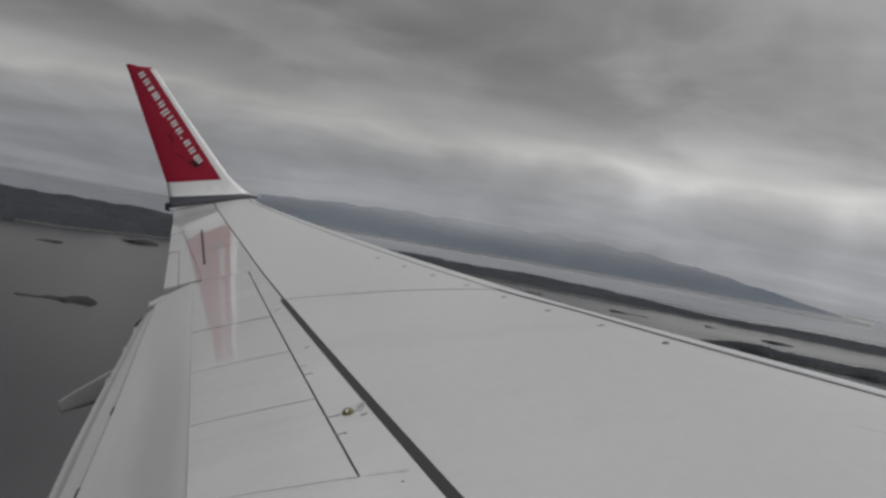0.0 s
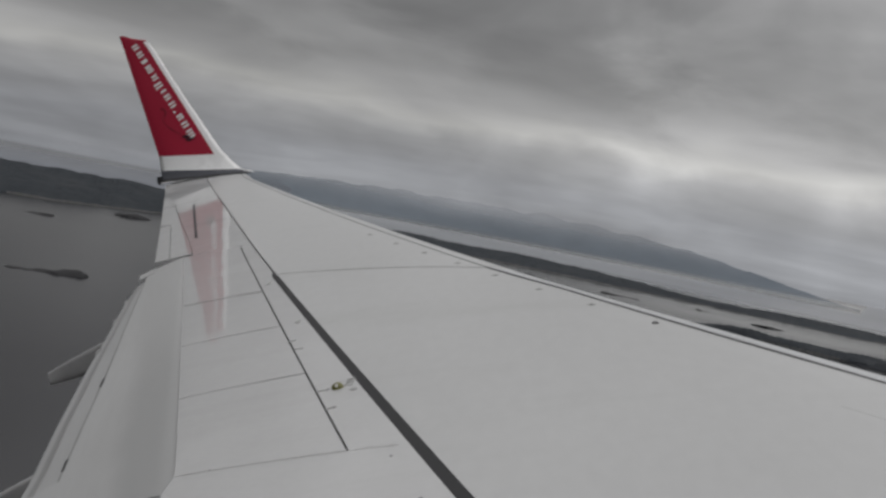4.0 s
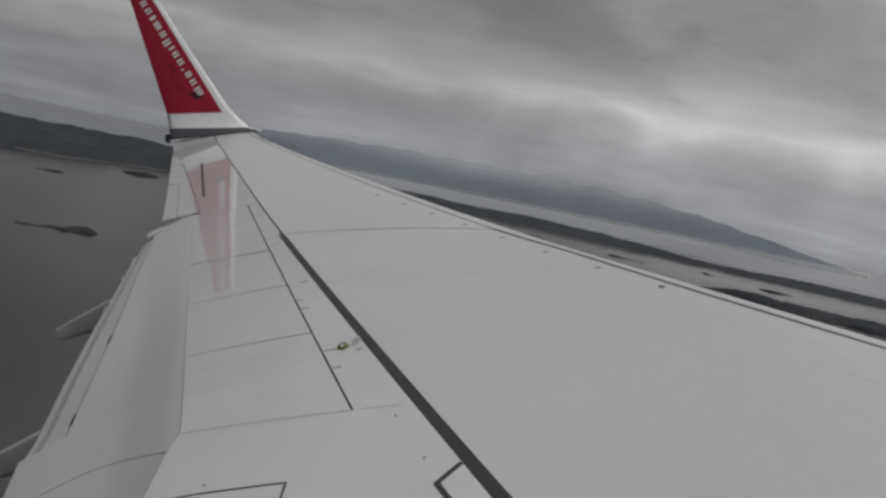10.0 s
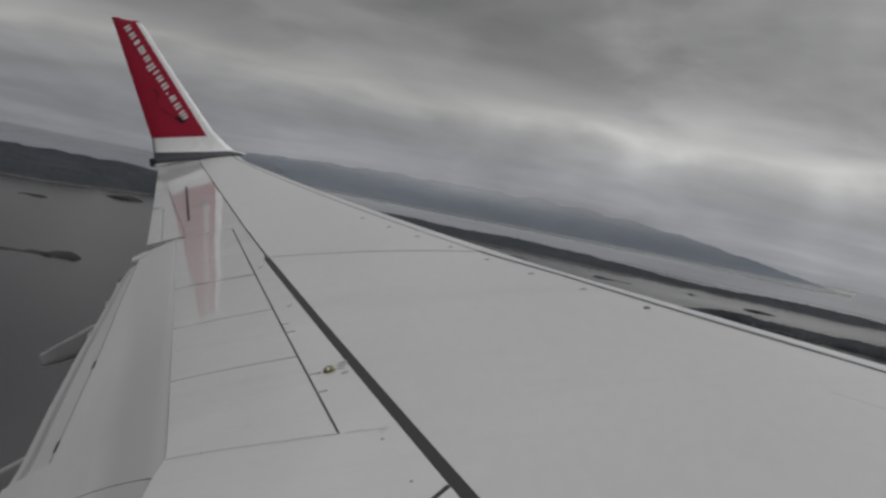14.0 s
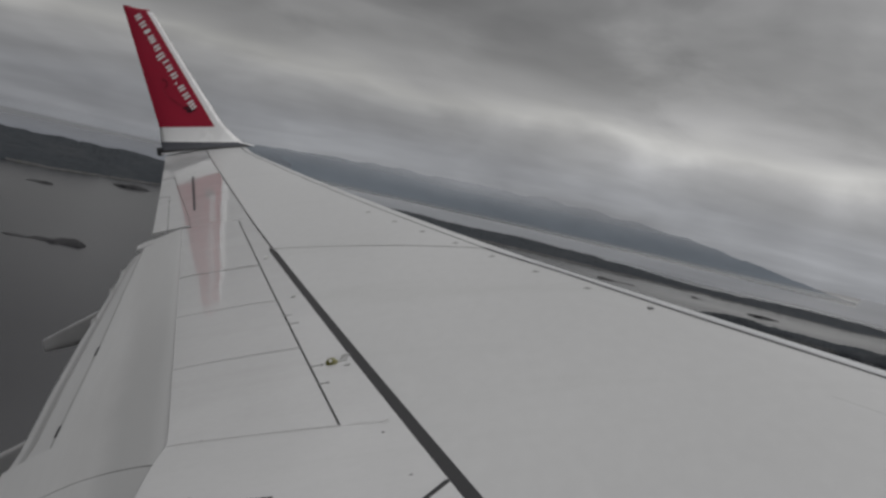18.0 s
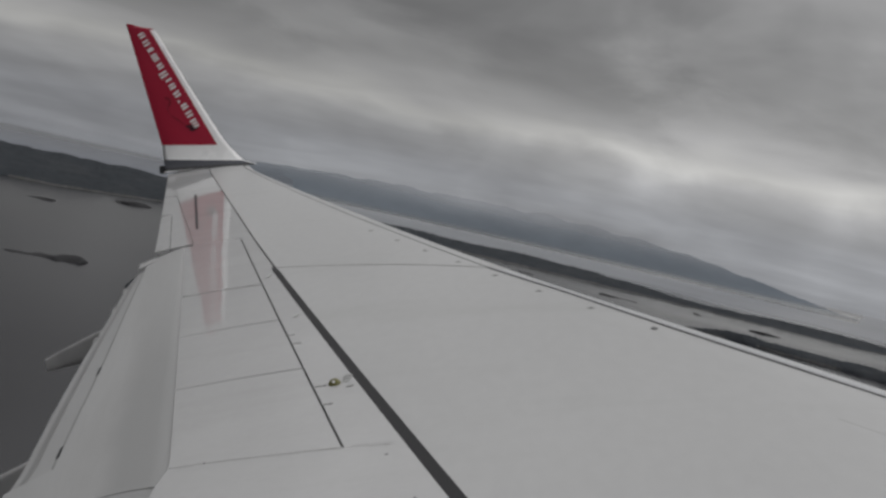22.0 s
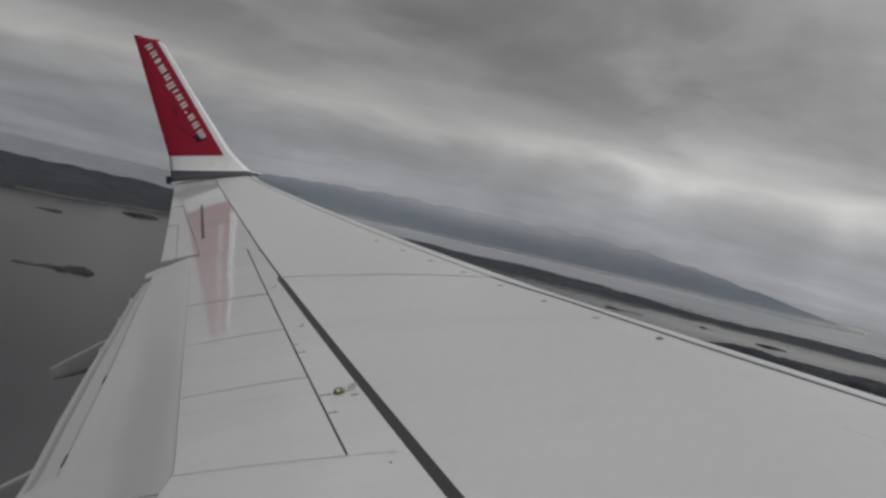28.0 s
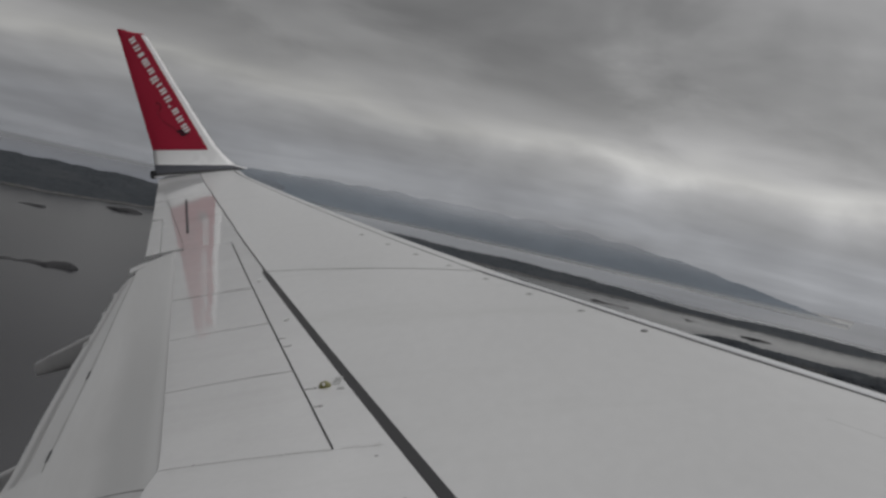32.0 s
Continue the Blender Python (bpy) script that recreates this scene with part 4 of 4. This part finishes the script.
water_v, water_f = [(0, 0, 0)], []
radii, sectors = (150, 400, 900, 1600, 2600, 4000, 6000, 9000), 64
for r in radii:
    water_v += [(r * math.cos(j * math.tau / sectors), r * math.sin(j * math.tau / sectors), 0) for j in range(sectors)]
water_f += [(0, 1 + j, 1 + (j + 1) % sectors) for j in range(sectors)]
for i in range(len(radii) - 1):
    o = 1 + i * sectors
    water_f += [(o + j, o + sectors + j, o + sectors + (j + 1) % sectors, o + (j + 1) % sectors) for j in range(sectors)]
tagged(new("water", mesh_from(water_v, water_f, "water", M_WATER)), "dark rippled fjord water under an overcast sky", "water", kind="structure")


def rnd(x, y, scale, seed=0.0):
    return noise.noise(Vector((x / scale, y / scale, seed)))


def land(name, az0, az1, near, depth, tall, seed, label, category, mats, fine=14.0, kind=""):
    """A wooded island or shore: near(az) is its waterline, depth(az) its width, tall(az) its height."""
    arc = radians(az1 - az0) * near((az0 + az1) / 2)
    nu, nv = max(12, int(arc / fine)), max(16, int(depth((az0 + az1) / 2) / 11))
    verts, faces = [], []
    for j in range(nv + 1):
        for i in range(nu + 1):
            u, v = i / nu, j / nv
            az = lerp(az0, az1, u)
            ends = min(1.0, u * 9, (1 - u) * 9) ** 0.6
            d = near(az) + depth(az) * (v if ends >= 1 else 0.5 + (v - 0.5) * max(ends, 0.06)) + 18 * rnd(az * 40, 0, 20.0, seed + v)
            prof = max(0.0, math.sin(math.pi * min(1, v * 1.02))) ** 0.6
            z = tall(az) * prof * ends * (0.85 + 0.22 * rnd(az * 60, v * 120, 60.0, seed) + 0.12 * rnd(az * 60, v * 300, 14.0, seed + 4)) - 0.6 * (1 - prof) * 2
            verts.append(polar(az, d, z))
    w = nu + 1
    for j in range(nv):
        for i in range(nu):
            a = j * w + i
            faces.append((a, a + 1, a + w + 1, a + w))
    low = [f for f in faces if sum(verts[k].z for k in f) < 6.4] if len(mats) > 1 else []
    shore = set(low)
    ob = tagged(new(name, mesh_from(verts, [f for f in faces if f not in shore], name, mats[0])), label, category, kind=kind)
    if low:
        tagged(part("rocky_shore", mesh_from(verts, low, "rocky_shore", mats[1]), ob, "bare rock along the waterline"), kind="stuff")
    return ob, [v for v in verts if v.z > 3.0]


def woods(name, spots, count, h0, h1, seed, label, island, spread=11.0, tallest=2.2):
    """Spruces by the thousand: each a jagged three-tier cone, joined."""
    rng = np.random.default_rng(seed)
    verts, faces = [], []
    pick = rng.integers(0, len(spots), count)
    for k in pick:
        s = spots[k]
        x, y = s.x + rng.uniform(-spread, spread), s.y + rng.uniform(-spread, spread)
        z = s.z - 2.0
        h = rng.uniform(h0, h1) * (1.0 + tallest * rng.random() ** 7)
        r = h * rng.uniform(0.55, 0.85)
        o = len(verts)
        turn = rng.uniform(0, 6.28)
        lean = rng.normal(0, 0.02, 2) * h
        for zz_, rr in ((0.05, 1.0), (0.42, 0.72)):
            for j in range(5):
                a = turn + j * math.tau / 5 + zz_ * 2
                q = rr * r * rng.uniform(0.75, 1.2)
                verts.append((x + q * math.cos(a), y + q * math.sin(a), z + h * zz_))
        verts.append((x + lean[0], y + lean[1], z + h))
        for j in range(5):
            n = (j + 1) % 5
            faces.append((o + j, o + n, o + 5 + n, o + 5 + j))
            faces.append((o + 5 + j, o + 5 + n, o + 10))
    return tagged(part(name, mesh_from(verts, faces, name, M_NEEDLE), island, label), kind="stuff")


def at(*pairs):
    xs, ys = zip(*sorted(pairs))
    return lambda az: interp(az, xs, ys)


# far hills across the fjord
def hills(name, az0, az1, base, crest, ridge, seed, label, mat):
    nu, nv = 260, 12
    verts, faces = [], []
    for j in range(nv + 1):
        for i in range(nu + 1):
            az, v = lerp(az0, az1, i / nu), j / nv
            d = lerp(base(az), crest, v)
            z = ridge(az) * (v ** 0.8) * (1 + 0.10 * rnd(az * 30, v * 40, 40.0, seed)) + 2.5 * rnd(az * 50, v * 60, 14.0, seed + 2) * v - 1.5 * (1 - v)
            verts.append(polar(az, d, z))
    w = nu + 1
    for j in range(nv):
        for i in range(nu):
            a = j * w + i
            faces.append((a, a + 1, a + w + 1, a + w))
    return tagged(new(name, mesh_from(verts, faces, name, mat)), label, "hills", kind="structure")


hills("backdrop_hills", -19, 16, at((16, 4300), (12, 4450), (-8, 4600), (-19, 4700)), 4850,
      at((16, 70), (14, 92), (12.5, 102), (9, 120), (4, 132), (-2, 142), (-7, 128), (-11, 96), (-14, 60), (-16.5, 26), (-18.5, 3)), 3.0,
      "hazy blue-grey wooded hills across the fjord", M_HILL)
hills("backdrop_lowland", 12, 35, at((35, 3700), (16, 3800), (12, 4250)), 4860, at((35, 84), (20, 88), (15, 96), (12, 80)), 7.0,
      "low land faded by painted haze behind the headland", M_LOWLAND)

# thin sheet over the sound in front of the hills, added as painted haze
haze_v, haze_f = [], []
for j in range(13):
    haze_v += [polar(lerp(-34, 16, i / 80), lerp(3050, 8000 if i < 24 else 4500, (j / 12) ** 1.5), 2.0 + 0.8 * rnd(i * 9, j * 9, 20.0, 17.0)) for i in range(81)]
haze_f = [(j * 81 + i, j * 81 + i + 1, (j + 1) * 81 + i + 1, (j + 1) * 81 + i) for j in range(12) for i in range(80)]
tagged(new("haze_sheet", mesh_from(haze_v, haze_f, "haze_sheet", M_HAZE)), "thin pale sheet imitating haze over the far fjord water", "mist", kind="structure")

# wooded headland beyond the wingtip
ob, spots = land("wooded_headland", 15.0, 33, at((33, 2630), (27, 2680), (24, 2650), (20, 2740), (15, 2900)), at((33, 1180), (20, 1000), (15, 520)), at((33, 52), (29, 50), (26, 46), (23, 45), (20, 40), (17, 34), (15, 18)), 1.0,
                 "dark spruce-covered headland with a low rocky shore", "headland", (M_FOREST, M_ROCK))
woods("forest", spots, 40000, 0.9, 1.9, 11, "dense dark spruce forest on the headland", ob, 17.0, 0.3)
# long low island along the fjord
ob, spots = land("long_island", -23, 13, at((13, 3420), (0, 3270), (-23, 3180)), at((13, 200), (8, 330), (5, 450), (2, 430), (-1, 520), (-4, 480), (-7, 340), (-9, 260), (-11, 190), (-13.5, 230), (-16, 380), (-23, 420)),
                 at((13, 9.5), (8, 16.4), (5, 19.1), (2, 16.9), (-1, 20.5), (-4, 19.8), (-7, 17.9), (-9, 14), (-11, 9.7), (-13.5, 11.4), (-16, 11.6), (-23, 13)), 5.0,
                 "long low spruce-covered island", "island", (M_FOREST, M_ROCK))
woods("forest", spots, 30000, 0.9, 1.9, 12, "dense dark spruce forest on the long island", ob)
# nearer wooded island
ob, spots = land("wooded_island", -27, -10.5, at((-10.5, 2540), (-18, 2480), (-27, 2400)), at((-10.5, 90), (-18, 140), (-27, 150)), at((-10.5, 4), (-12, 10), (-13.4, 20), (-15, 13), (-18, 14), (-21, 22), (-27, 18)), 9.0,
                 "low wooded island with bare rock at its point", "island", (M_FOREST, M_ROCK))
woods("forest", spots, 14000, 0.9, 1.8, 13, "spruce wood on the near island", ob)
# round island showing past the flap
ob, spots = land("round_island", 12.8, 19.3, at((14, 1250), (21.2, 1270)), at((14, 170), (21.2, 150)), at((14, 16), (17.5, 24), (21.2, 12)), 14.0,
                 "round dark island covered with spruce", "island", (M_FOREST, M_ROCK), 8.0)
woods("forest", spots, 2600, 3, 6, 14, "dark spruce wood on the round island", ob)
# bare skerries
for k, (az, el_d, half, deep, tall) in enumerate(((20.0, 2540, 1.0, 34, 9), (24.6, 2290, 0.8, 22, 4), (23.8, 1530, 2.1, 34, 8), (27.4, 2330, 0.5, 18, 4),
                                                  (-6.8, 2900, 1.1, 34, 5), (-11.2, 3010, 0.35, 16, 3), (-14.7, 2900, 0.9, 26, 5), (-1.4, 3020, 0.7, 18, 3))):
    land("skerry", az - half, az + half, lambda a, d=el_d: d, lambda a, w=deep: w, lambda a, h=tall, c=az, q=half: h * (0.55 + 0.45 * math.cos((a - c) / q * 2.2 + k)), 20.0 + 3 * k,
         "bare dark rock skerry with scrub in the fjord", "skerry", (M_ISLET,), 3.0)
# airfield grass and its track below the wing
ob, spots = land("airfield_grass", 26, 88, lambda a: 120.0, at((26, 400), (40, 430), (88, 500)), lambda a: 3.0, 31.0, "mown green grass field at the shore", "grass", (M_GRASS,), 8.0, kind="structure")
track_me = grid_slab(lambda u, v: polar(lerp(30, 84, u), lerp(430, 438, v) - 60, 4.6), 40, 2, 0.3, "gravel_track", M_TRACK)
tagged(new("gravel_track", track_me), "pale gravel track crossing the grass", "track", kind="structure")
